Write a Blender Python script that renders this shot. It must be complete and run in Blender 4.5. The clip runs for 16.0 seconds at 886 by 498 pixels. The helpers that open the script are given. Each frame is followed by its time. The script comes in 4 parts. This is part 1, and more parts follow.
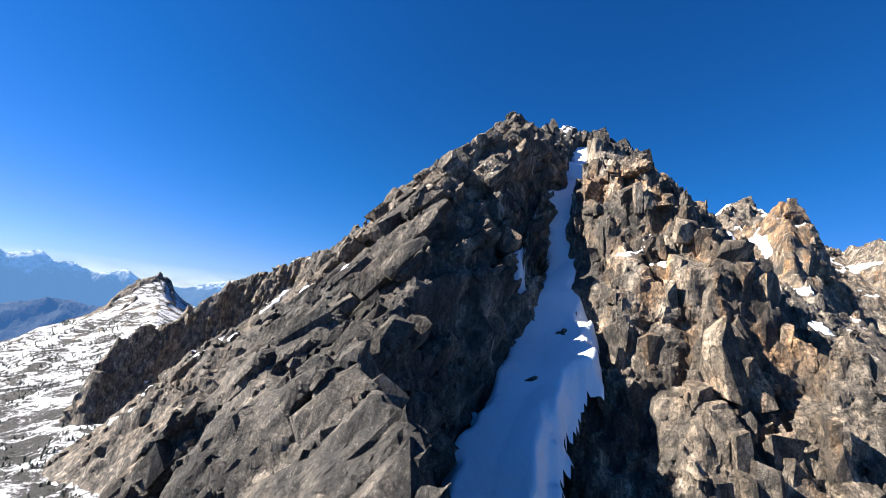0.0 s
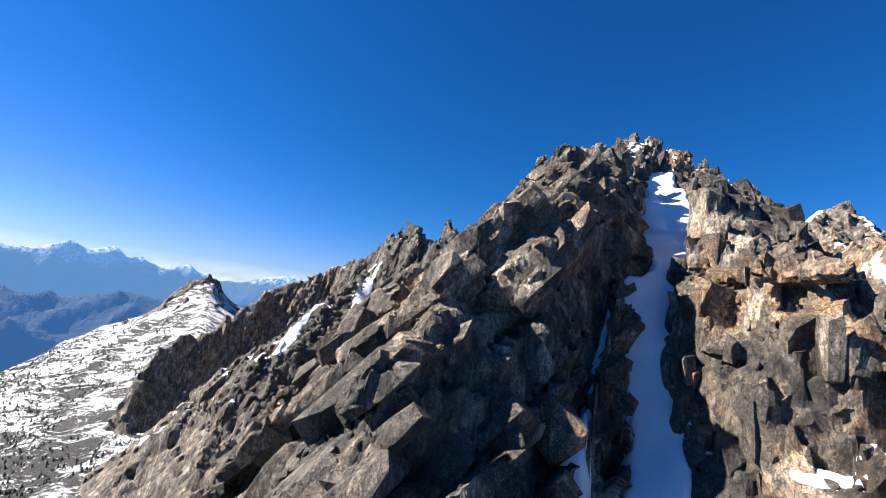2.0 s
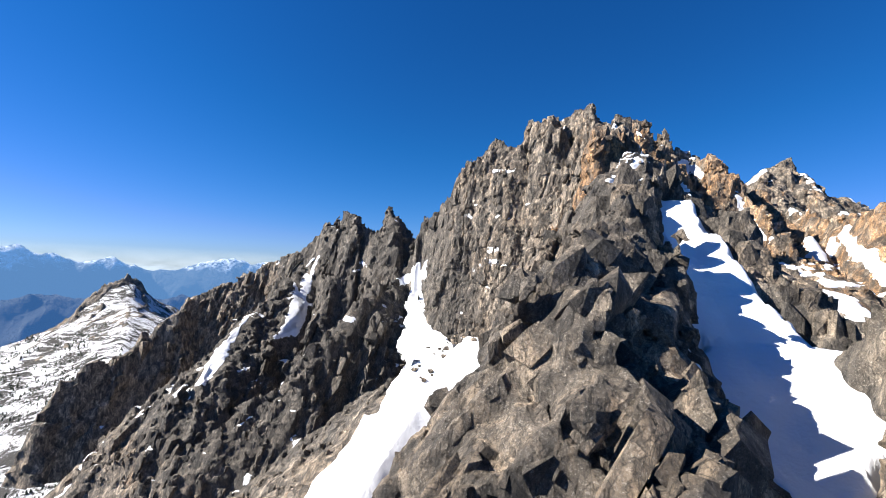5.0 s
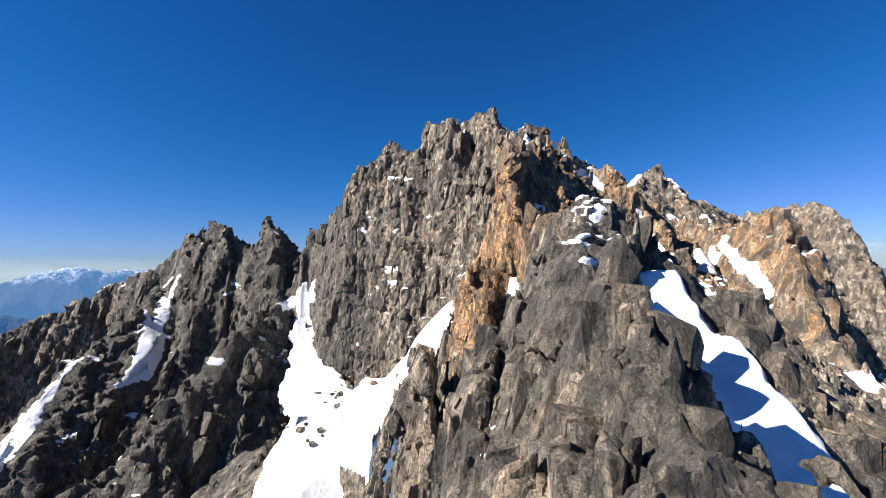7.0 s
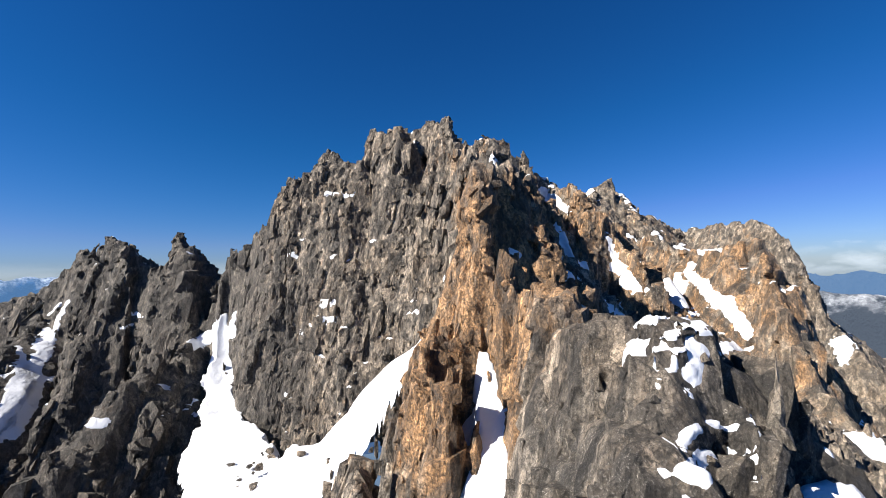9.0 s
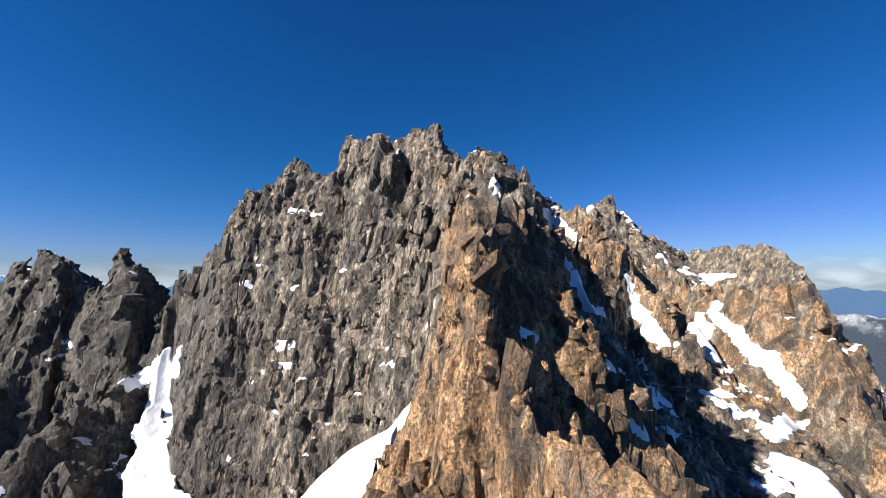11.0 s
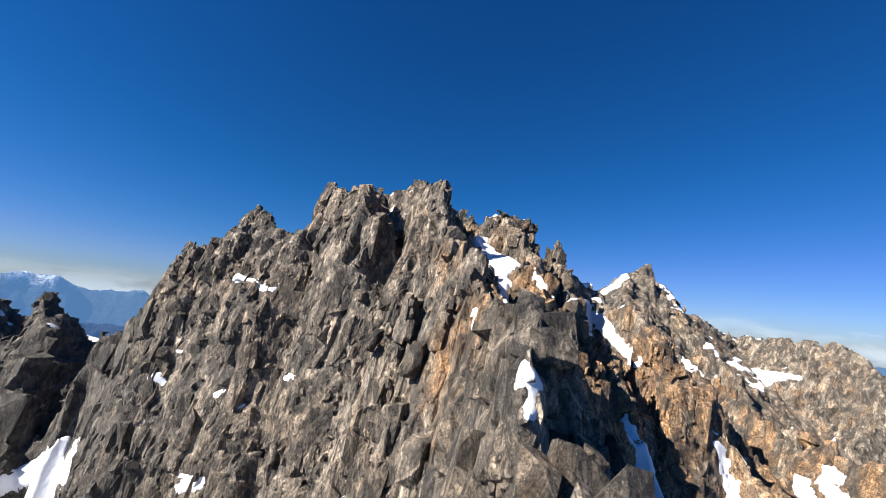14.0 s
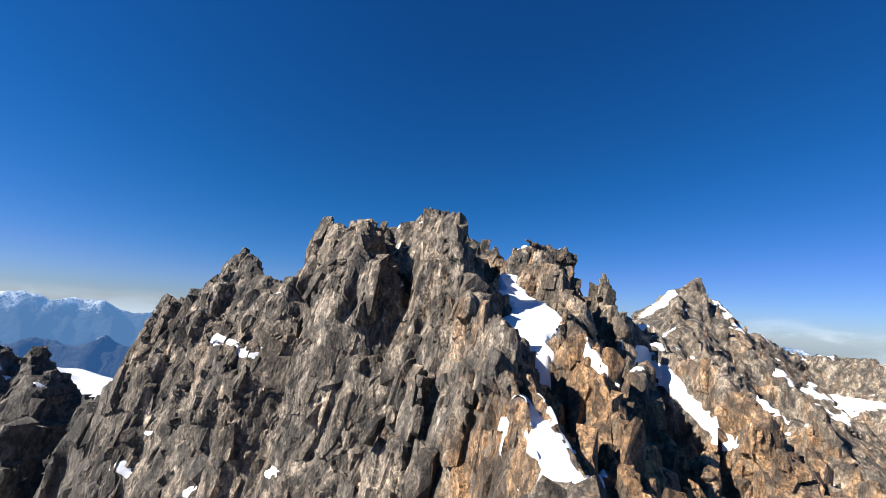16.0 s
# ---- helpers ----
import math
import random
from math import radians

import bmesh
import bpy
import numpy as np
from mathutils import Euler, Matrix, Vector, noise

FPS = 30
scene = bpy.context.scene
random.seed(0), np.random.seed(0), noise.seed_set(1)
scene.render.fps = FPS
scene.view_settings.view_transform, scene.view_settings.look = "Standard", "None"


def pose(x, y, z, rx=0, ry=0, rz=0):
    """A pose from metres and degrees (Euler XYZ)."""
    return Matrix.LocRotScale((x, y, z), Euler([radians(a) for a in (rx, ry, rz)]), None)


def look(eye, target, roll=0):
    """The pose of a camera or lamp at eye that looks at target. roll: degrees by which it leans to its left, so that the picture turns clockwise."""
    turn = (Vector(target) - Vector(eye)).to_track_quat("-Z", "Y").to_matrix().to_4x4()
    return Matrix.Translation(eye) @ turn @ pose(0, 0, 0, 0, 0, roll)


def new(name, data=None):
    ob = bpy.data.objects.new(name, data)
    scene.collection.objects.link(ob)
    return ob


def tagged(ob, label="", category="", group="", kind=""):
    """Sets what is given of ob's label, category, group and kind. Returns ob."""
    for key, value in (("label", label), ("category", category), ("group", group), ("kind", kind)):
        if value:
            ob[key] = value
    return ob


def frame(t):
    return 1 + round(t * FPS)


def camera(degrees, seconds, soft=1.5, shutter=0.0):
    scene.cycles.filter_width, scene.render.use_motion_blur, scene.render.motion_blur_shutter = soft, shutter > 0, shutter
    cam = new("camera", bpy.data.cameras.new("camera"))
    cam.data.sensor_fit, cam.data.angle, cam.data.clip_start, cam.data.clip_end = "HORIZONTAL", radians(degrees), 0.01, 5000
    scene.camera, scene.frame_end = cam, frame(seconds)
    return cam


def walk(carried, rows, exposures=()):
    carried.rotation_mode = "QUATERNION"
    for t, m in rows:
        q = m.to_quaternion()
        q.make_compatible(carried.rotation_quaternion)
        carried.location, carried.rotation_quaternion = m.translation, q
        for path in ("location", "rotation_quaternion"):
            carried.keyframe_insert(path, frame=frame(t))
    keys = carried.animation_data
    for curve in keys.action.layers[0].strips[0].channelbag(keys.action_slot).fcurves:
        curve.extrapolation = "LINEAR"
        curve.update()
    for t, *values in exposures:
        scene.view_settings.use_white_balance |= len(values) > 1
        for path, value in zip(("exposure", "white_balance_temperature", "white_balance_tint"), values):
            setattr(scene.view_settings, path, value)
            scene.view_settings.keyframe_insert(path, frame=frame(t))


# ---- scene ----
PATH = [
    (0.0, (1.93, 3.17, 1.31), (0.87, 12.99, 2.87), 6.23),
    (0.5, (2.45, 10.63, 6.15), (0.94, 20.39, 7.76), 7.63),
    (1.0, (2.46, 16.83, 10.76), (0.59, 26.54, 12.31), 8.43),
    (1.5, (2.13, 22.07, 15.14), (0.11, 31.75, 16.59), 7.88),
    (2.0, (1.61, 26.61, 19.32), (-0.49, 36.30, 20.65), 7.21),
    (2.5, (1.04, 30.76, 23.29), (-1.12, 40.45, 24.49), 6.19),
    (3.0, (0.46, 34.78, 27.09), (-1.68, 44.50, 28.11), 4.89),
    (5.5, (-1.74, 60.77, 44.22), (-2.02, 70.75, 44.71), 1.01),
    (6.0, (-1.73, 66.95, 47.31), (-1.37, 76.93, 47.77), 0.34),
    (6.5, (-1.46, 73.05, 50.28), (-0.38, 82.98, 50.70), -0.50),
    (7.0, (-0.92, 79.01, 53.14), (0.75, 88.86, 53.55), -1.12),
    (7.5, (-0.13, 84.82, 55.89), (1.97, 94.59, 56.30), -1.39),
    (8.0, (0.88, 90.48, 58.54), (3.29, 100.18, 58.96), -1.47),
    (8.5, (2.12, 95.99, 61.08), (4.78, 105.61, 61.53), -1.50),
    (9.0, (3.58, 101.42, 63.53), (6.49, 110.98, 64.00), -1.41),
    (11.5, (14.71, 129.86, 75.28), (17.94, 139.30, 76.02), 0.26),
    (12.0, (17.30, 135.68, 78.04), (20.53, 145.10, 78.99), 1.47),
    (12.5, (19.79, 141.38, 81.15), (22.94, 150.80, 82.30), 2.96),
    (13.0, (22.14, 146.90, 84.48), (25.15, 156.34, 85.80), 4.30),
    (13.5, (24.30, 152.18, 87.87), (27.14, 161.67, 89.28), 5.09),
    (14.0, (26.24, 157.19, 91.14), (28.96, 166.70, 92.58), 5.43),
    (14.5, (27.94, 161.87, 94.16), (30.57, 171.41, 95.61), 5.49),
    (15.0, (29.47, 166.22, 96.84), (31.91, 175.80, 98.32), 5.26),
    (15.5, (30.92, 170.20, 99.12), (33.16, 179.83, 100.67), 4.60),
    (16.0, (32.39, 173.83, 100.96), (34.45, 183.47, 102.60), 3.53),
]
cam = camera(95.0, 16.0, soft=0.6)
walk(cam, [(t, look(eye, target, roll)) for t, eye, target, roll in PATH],
     exposures=[(0.0, 1.78), (3.0, 1.7), (5.5, 1.56), (7.5, 1.3), (9.0, 1.2), (16.0, 1.28)])

# ---- light ----
SUN_AZIMUTH, SUN_HEIGHT = radians(-100), radians(38)  # from +y clockwise, seen from above: the west
to_sun = Vector((math.sin(SUN_AZIMUTH) * math.cos(SUN_HEIGHT), math.cos(SUN_AZIMUTH) * math.cos(SUN_HEIGHT), math.sin(SUN_HEIGHT)))
world = bpy.data.worlds.new("sky")
scene.world = world
world.use_nodes = True
sky = world.node_tree.nodes.new("ShaderNodeTexSky")
sky.sky_type = "NISHITA"
sky.sun_disc = False
sky.sun_elevation, sky.sun_rotation = SUN_HEIGHT, SUN_AZIMUTH
sky.altitude, sky.air_density, sky.dust_density, sky.ozone_density = 2400, 1.25, 0.3, 3.0
rich = world.node_tree.nodes.new("ShaderNodeHueSaturation")
rich.inputs["Saturation"].default_value = 1.25
clear = world.node_tree.nodes.new("ShaderNodeMix")
clear.data_type, clear.blend_type = "RGBA", "MULTIPLY"
clear.inputs["Factor"].default_value = 1.0
light = world.node_tree.nodes.new("ShaderNodeRGBToBW")
pale = world.node_tree.nodes.new("ShaderNodeMapRange")  # the pale air near the horizon keeps its own colour
for n, v in enumerate((2.4, 5.5, 1.0, 0.0)):
    pale.inputs[n + 1].default_value = v
world.node_tree.links.new(sky.outputs[0], light.inputs[0])
world.node_tree.links.new(light.outputs[0], pale.inputs[0])
tints = world.node_tree.nodes.new("ShaderNodeMix")
tints.data_type = "RGBA"
tints.inputs[6].default_value, tints.inputs[7].default_value = (0.58, 0.77, 1.36, 1), (0.24, 0.83, 1.28, 1)
world.node_tree.links.new(pale.outputs[0], tints.inputs["Factor"])
world.node_tree.links.new(tints.outputs[2], clear.inputs[7])
world.node_tree.links.new(sky.outputs[0], rich.inputs["Color"])
world.node_tree.links.new(rich.outputs[0], clear.inputs[6])
world.node_tree.links.new(clear.outputs[2], world.node_tree.nodes["Background"].inputs[0])
world.node_tree.nodes["Background"].inputs[1].default_value = 0.0325
sun = new("sun", bpy.data.lights.new("sun", "SUN"))
sun.data.energy, sun.data.angle, sun.data.color = 5.0, radians(0.53), (1.0, 0.945, 0.87)
sun.matrix_world = to_sun.to_track_quat("Z", "Y").to_matrix().to_4x4()


# ---- materials ----
class Graph:
    """A short way to write node trees."""

    def __init__(self, name):
        self.material = bpy.data.materials.new(name)
        self.material.use_nodes = True
        self.tree = self.material.node_tree
        self.shader = self.tree.nodes["Principled BSDF"]
        self.place = self.add("ShaderNodeNewGeometry").outputs["Position"]

    def add(self, kind, **values):
        node = self.tree.nodes.new(kind)
        for key, value in values.items():
            node.inputs[key.replace("_", " ")].default_value = value
        return node

    def link(self, a, b):
        self.tree.links.new(a, b)

    def stretched(self, scale, turn=(0, 0, 0)):
        node = self.add("ShaderNodeMapping")
        self.link(self.place, node.inputs["Vector"])
        node.inputs["Scale"].default_value = scale
        node.inputs["Rotation"].default_value = [radians(a) for a in turn]
        return node.outputs[0]

    def noise(self, scale, detail=4.0, rough=0.55, vector=None, distort=0.0):
        node = self.add("ShaderNodeTexNoise", Scale=scale, Detail=detail, Roughness=rough, Distortion=distort)
        self.link(vector or self.place, node.inputs["Vector"])
        return node.outputs["Fac"]

    def cells(self, scale, feature="F1", vector=None, output="Distance"):
        node = self.add("ShaderNodeTexVoronoi", Scale=scale)
        node.feature = feature
        self.link(vector or self.place, node.inputs["Vector"])
        return node.outputs[output]

    def step(self, value, low, high, to=(0.0, 1.0)):
        node = self.add("ShaderNodeMapRange")
        self.link(value, node.inputs[0])
        for n, v in enumerate((low, high, *to)):
            node.inputs[n + 1].default_value = v
        return node.outputs[0]

    def sum(self, a, b, how="ADD"):
        node = self.add("ShaderNodeMath")
        node.operation = how
        for n, v in enumerate((a, b)):
            if isinstance(v, (int, float)):
                node.inputs[n].default_value = v
            else:
                self.link(v, node.inputs[n])
        return node.outputs[0]

    def mix(self, factor, a, b, how="MIX"):
        node = self.add("ShaderNodeMix")
        node.data_type, node.blend_type = "RGBA", how
        for socket, v in ((node.inputs["Factor"], factor), (node.inputs[6], a), (node.inputs[7], b)):
            if isinstance(v, (int, float)):
                socket.default_value = v
            elif isinstance(v, tuple):
                socket.default_value = (*v, 1.0)
            else:
                self.link(v, socket)
        return node.outputs[2]

    def wobbled(self, vector, scale, amount):
        """The same coordinates, shaken by noise, so that cells are no clean polygons."""
        node = self.add("ShaderNodeTexNoise", Scale=scale, Detail=4.0)
        self.link(self.place, node.inputs["Vector"])
        shake = self.add("ShaderNodeVectorMath")
        shake.operation = "MULTIPLY_ADD"
        self.link(node.outputs["Color"], shake.inputs[0])
        shake.inputs[1].default_value = (amount, amount, amount)
        self.link(vector, shake.inputs[2])
        return shake.outputs[0]

    def within(self, centre, reach, soft):
        """1 round a place of the mountain, falling to 0 at its rim."""
        node = self.add("ShaderNodeVectorMath")
        node.operation = "DISTANCE"
        self.link(self.place, node.inputs[0])
        node.inputs[1].default_value = centre
        return self.step(node.outputs["Value"], reach, reach - soft)

    def bump(self, heights):
        last = None
        for height, strength, distance in heights:
            node = self.add("ShaderNodeBump", Strength=strength, Distance=distance)
            self.link(height, node.inputs["Height"])
            if last:
                self.link(last, node.inputs["Normal"])
            last = node.outputs[0]
        self.link(last, self.shader.inputs["Normal"])

    def done(self, colour, rough):
        for value, key in ((colour, "Base Color"), (rough, "Roughness")):
            if isinstance(value, (int, float)):
                self.shader.inputs[key].default_value = value
            elif isinstance(value, tuple):
                self.shader.inputs[key].default_value = (*value, 1.0)
            else:
                self.link(value, self.shader.inputs[key])
        return self.material


RUST = [((29, 162, 56), 34, 16, 0.44), ((66, 212, 84), 30, 16, 0.33), ((88, 226, 78), 28, 14, 0.28), ((140, 225, 55), 85, 40, 0.24), ((240, 330, 70), 80, 40, 0.12), ((55, 240, 100), 26, 12, 0.1), ((26, 56, 14), 32, 16, 0.15), ((74, 256, 112), 20, 10, 0.16), ((2, 52, 16), 30, 16, 0.07)]


def rock_material(name, pieces):
    """Jointed granite: grey and brown, with rust zones, dark lichen, the pinnacle ridge's painted shade and pale
    grains. pieces: tint each stone by itself.
    """
    g = Graph(name)
    slabs = g.stretched((1, 1, 0.45), (12, -18, 20))
    broad = g.noise(0.045, 3, 0.6, distort=0.6)
    middle = g.noise(0.35, 6, 0.65, slabs, 0.5)
    fine = g.noise(2.6, 8, 0.72)
    colour = g.mix(g.step(middle, 0.40, 0.60), (0.046, 0.040, 0.034), (0.38, 0.332, 0.278))
    colour = g.mix(g.step(broad, 0.44, 0.62, (0, 0.65)), colour, (0.24, 0.19, 0.14))
    rust = None
    for centre, reach, soft, amount in RUST:
        zone = g.sum(g.within(centre, reach, soft), amount, "MULTIPLY")
        rust = zone if rust is None else g.sum(rust, zone, "MAXIMUM")
    streak = g.noise(0.16, 5, 0.6, g.stretched((1.2, 1.2, 0.35)), 1.0)
    rusty = g.sum(rust, streak)
    colour = g.mix(g.step(rusty, 0.62, 0.80, (0, 0.85)), colour, g.mix(g.step(fine, 0.35, 0.65), (0.25, 0.13, 0.05), (0.42, 0.255, 0.125)))
    tint = g.add("ShaderNodeObjectInfo").outputs["Random"] if pieces == "object" else g.add("ShaderNodeNewGeometry").outputs["Random Per Island"]
    if pieces:
        colour = g.mix(1.0, colour, g.mix(tint, (0.7, 0.69, 0.68), (1.2, 1.17, 1.13)), "MULTIPLY")
    colour = g.mix(1.0, colour, g.mix(g.step(fine, 0.34, 0.66), (0.28, 0.275, 0.27), (1.7, 1.68, 1.64)), "MULTIPLY")
    lichen_and_shade = g.sum(g.noise(0.22, 6, 0.7, slabs, 0.8), g.sum(fine, 0.35, "MULTIPLY"))
    # the pinnacle ridge's own shade is painted into the rock colour here
    lichen_and_shade = g.sum(lichen_and_shade, g.sum(g.within((-100, 320, 10), 130, 60), 0.42, "MULTIPLY"))
    lichen_and_shade = g.sum(lichen_and_shade, g.sum(g.within((9, 98, 46), 44, 22), 0.085, "MULTIPLY"))
    lichen_and_shade = g.sum(lichen_and_shade, g.sum(g.within((-12, 22, -8), 46, 22), 0.14, "MULTIPLY"))
    colour = g.mix(g.step(lichen_and_shade, 0.67, 0.76, (0, 0.75)), colour, (0.050, 0.048, 0.045))
    grain = g.noise(8, 7, 0.82)
    colour = g.mix(g.step(grain, 0.54, 0.64, (0, 0.6)), colour, (0.46, 0.44, 0.41))
    colour = g.mix(g.step(grain, 0.47, 0.38, (0, 0.8)), colour, (0.028, 0.026, 0.025))
    upright = g.noise(0.9, 6, 0.62, g.stretched((1.5, 1.5, 0.55), (14, -20, 20)), 0.5)
    crack = g.step(g.sum(g.sum(upright, 0.5, "SUBTRACT"), 0, "ABSOLUTE"), 0.0, 0.022)
    colour = g.mix(g.step(crack, 0, 1, (0.3, 1)), (0.03, 0.027, 0.024), colour)
    colour = g.mix(1.0, colour, g.mix(g.step(upright, 0.36, 0.64), (0.8, 0.79, 0.78), (1.2, 1.18, 1.15)), "MULTIPLY")
    joints = []
    for scale, shape, turn, wide, low, high in ((0.42, (1, 1, 0.5), (10, -15, 15), 0.02, 0.5, 1.45), (1.3, (1, 1, 0.55), (-12, 24, 40), 0.028, 0.65, 1.35)):
        where = g.wobbled(g.stretched(shape, turn), 0.8 * scale ** 0.5, 0.9 / scale ** 0.6)
        tone = g.add("ShaderNodeSeparateColor")
        g.link(g.cells(scale, "F1", where, "Color"), tone.inputs[0])
        colour = g.mix(1.0, colour, g.mix(tone.outputs[0], (low, low, low), (high, high * 0.98, high * 0.95)), "MULTIPLY")
        joint = g.step(g.cells(scale, "DISTANCE_TO_EDGE", where), 0.0, wide)
        joint = g.sum(joint, g.step(g.noise(scale * 0.9, 3, 0.6), 0.46, 0.55), "MAXIMUM")
        colour = g.mix(g.step(joint, 0, 1, (0.25, 1)), (0.03, 0.027, 0.024), colour)
        joints.append((joint, tone.outputs[1]))
    chips = g.cells(2.2, "F1", g.stretched((1, 1, 0.6), (40, 10, 30)))
    g.bump([(middle, 0.4, 0.5), (upright, 0.9, 0.5), (crack, 0.8, 0.25), (g.noise(0.9, 8, 0.7, slabs, 0.4), 0.6, 0.4), (joints[0][1], 1.0, 0.5), (joints[0][0], 0.5, 0.2), (joints[1][0], 0.8, 0.15), (chips, 0.7, 0.25), (fine, 0.8, 0.22), (grain, 0.9, 0.10)])
    return g.done(colour, g.step(fine, 0.3, 0.7, (0.75, 0.95)))


def snow_material():
    g = Graph("snow")
    drift = g.noise(0.5, 5, 0.55)
    fine = g.noise(7, 5, 0.6)
    dirt = g.noise(0.9, 8, 0.75)
    colour = g.mix(g.step(dirt, 0.58, 0.75, (0, 0.35)), (0.70, 0.715, 0.745), (0.50, 0.455, 0.41))
    g.bump([(drift, 0.7, 0.5), (dirt, 0.4, 0.15), (fine, 0.4, 0.05)])
    return g.done(colour, 0.6)


def slope_material():
    """Far snow with dark bands of rock and heath between."""
    g = Graph("streaked_snow")
    bands = g.noise(0.05, 9, 0.75, g.stretched((0.4, 1.5, 1.0), (0, 0, -32)), 0.9)
    spots = g.noise(0.4, 7, 0.85)
    bare = g.sum(g.sum(bands, g.sum(spots, 0.8, "MULTIPLY")), g.sum(g.noise(0.009, 3), 0.35, "MULTIPLY"))
    height = g.add("ShaderNodeSeparateXYZ")
    g.link(g.place, height.inputs[0])
    bare = g.sum(bare, g.step(height.outputs[2], -110, -250, (0.0, 0.13)))  # less snow is left lower down
    rock = g.mix(g.step(spots, 0.4, 0.6), (0.008, 0.008, 0.007), (0.032, 0.028, 0.024))
    colour = g.mix(g.step(bare, 1.065, 1.095), (0.80, 0.815, 0.85), rock)
    g.bump([(bands, 1.0, 12), (spots, 0.8, 2.0)])
    return g.done(colour, 0.8)


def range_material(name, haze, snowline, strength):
    """A range many kilometres off. The blue of the air between is painted on as an even glow."""
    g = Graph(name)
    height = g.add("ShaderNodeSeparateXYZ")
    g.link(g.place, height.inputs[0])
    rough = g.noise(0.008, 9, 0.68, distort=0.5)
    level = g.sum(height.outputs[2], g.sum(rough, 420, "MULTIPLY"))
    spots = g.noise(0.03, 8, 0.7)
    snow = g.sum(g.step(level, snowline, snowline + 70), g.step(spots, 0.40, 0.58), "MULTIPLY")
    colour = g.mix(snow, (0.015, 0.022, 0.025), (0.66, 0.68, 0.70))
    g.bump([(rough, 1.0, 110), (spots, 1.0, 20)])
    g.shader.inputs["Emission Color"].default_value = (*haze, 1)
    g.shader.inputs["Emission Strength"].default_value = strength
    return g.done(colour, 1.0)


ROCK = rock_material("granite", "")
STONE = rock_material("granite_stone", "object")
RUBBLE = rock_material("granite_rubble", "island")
SNOW = snow_material()
STREAKED = slope_material()
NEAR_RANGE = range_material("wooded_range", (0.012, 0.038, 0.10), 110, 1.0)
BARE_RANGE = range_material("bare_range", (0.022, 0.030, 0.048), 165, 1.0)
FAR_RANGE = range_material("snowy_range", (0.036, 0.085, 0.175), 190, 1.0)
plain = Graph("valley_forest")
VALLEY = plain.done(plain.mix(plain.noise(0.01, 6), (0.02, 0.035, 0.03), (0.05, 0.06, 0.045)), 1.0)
# blue haze over the valley, painted on as a glow of the ground
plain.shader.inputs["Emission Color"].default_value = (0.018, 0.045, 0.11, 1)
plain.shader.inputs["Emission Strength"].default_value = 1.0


def cloud_material(name, low, high, wide, cover):
    """Thin cloud: white where it is thick, ragged and clear at its rims."""
    g = Graph(name)
    height = g.add("ShaderNodeSeparateXYZ")
    g.link(g.place, height.inputs[0])
    puffs = g.noise(wide, 6, 0.6, g.stretched((1, 1, 3.5)), 0.4)
    middle = (low + high) / 2
    body = g.sum(g.step(height.outputs[2], low, low + (middle - low) * 0.5), g.step(height.outputs[2], high, middle * 0.8 + low * 0.2), "MULTIPLY")
    thick = g.sum(g.step(puffs, cover, cover + 0.3, (0, 0.8)), body, "MULTIPLY")
    # the cloud's sunlit white is an added glow on a dark base
    g.shader.inputs["Emission Color"].default_value = (0.74, 0.87, 1.0, 1)
    g.shader.inputs["Emission Strength"].default_value = 0.40
    g.link(thick, g.shader.inputs["Alpha"])
    return g.done((0.1, 0.1, 0.1), 1.0)


CLOUD_BANK = cloud_material("cloud_white", -220, 190, 0.003, 0.27)
CLOUD_STREAK = cloud_material("cloud_thin", -120, 300, 0.0022, 0.50)
needle = Graph("conifer_needles")
NEEDLES = needle.done(needle.mix(needle.noise(1.2, 3), (0.02, 0.03, 0.02), (0.05, 0.06, 0.04)), 0.9)


# ---- numbers that repeat: hashed noise ----
def hashed(*cells, seed=0):
    """A number from 0 to 1 for each cell of whole coordinates."""
    h = np.uint32((seed * 747796405 + 2891336453) & 0xFFFFFFFF)
    with np.errstate(over="ignore"):
        for n, c in enumerate(cells):
            h = (c.astype(np.int64).astype(np.uint32) * np.uint32((73856093, 19349663, 83492791)[n])) ^ (h * np.uint32(2654435761))
            h = (h ^ (h >> np.uint32(15))) * np.uint32(2246822519)
            h = (h ^ (h >> np.uint32(13))) * np.uint32(3266489917)
    return (h ^ (h >> np.uint32(16))).astype(np.float32) / np.float32(4294967295.0)


def smooth_noise(coords, seed=0):
    """Value noise from 0 to 1 over two or three coordinates."""
    floors = [np.floor(c) for c in coords]
    parts = [(c - f) for c, f in zip(coords, floors)]
    parts = [p * p * (3 - 2 * p) for p in parts]
    total = 0
    for corner in range(2 ** len(coords)):
        weight, cell = 1.0, []
        for n in range(len(coords)):
            bit = corner >> n & 1
            weight = weight * (parts[n] if bit else 1 - parts[n])
            cell.append(floors[n] + bit)
        total = total + weight * hashed(*cell, seed=seed)
    return total


def rugged(x, y, octaves, seed=0):
    """Ridged noise from 0 to 1 in plan."""
    total, amount, most = 0, 1.0, 0
    for n in range(octaves):
        total = total + amount * (1 - np.abs(2 * smooth_noise((x * 2**n, y * 2**n), seed + n) - 1)) ** 2
        most += amount
        amount *= 0.5
    return total / most


# ---- terrain: the lie of the land in plan, from crest lines, valley floors and gullies ----
# A crest: name, (x, y, z) points, then for each side (west, east) the slope near the crest, its reach, and the slope below.
CRESTS = []


def crest(name, points, west, east, end):
    CRESTS.append((name, points, west, east, end))


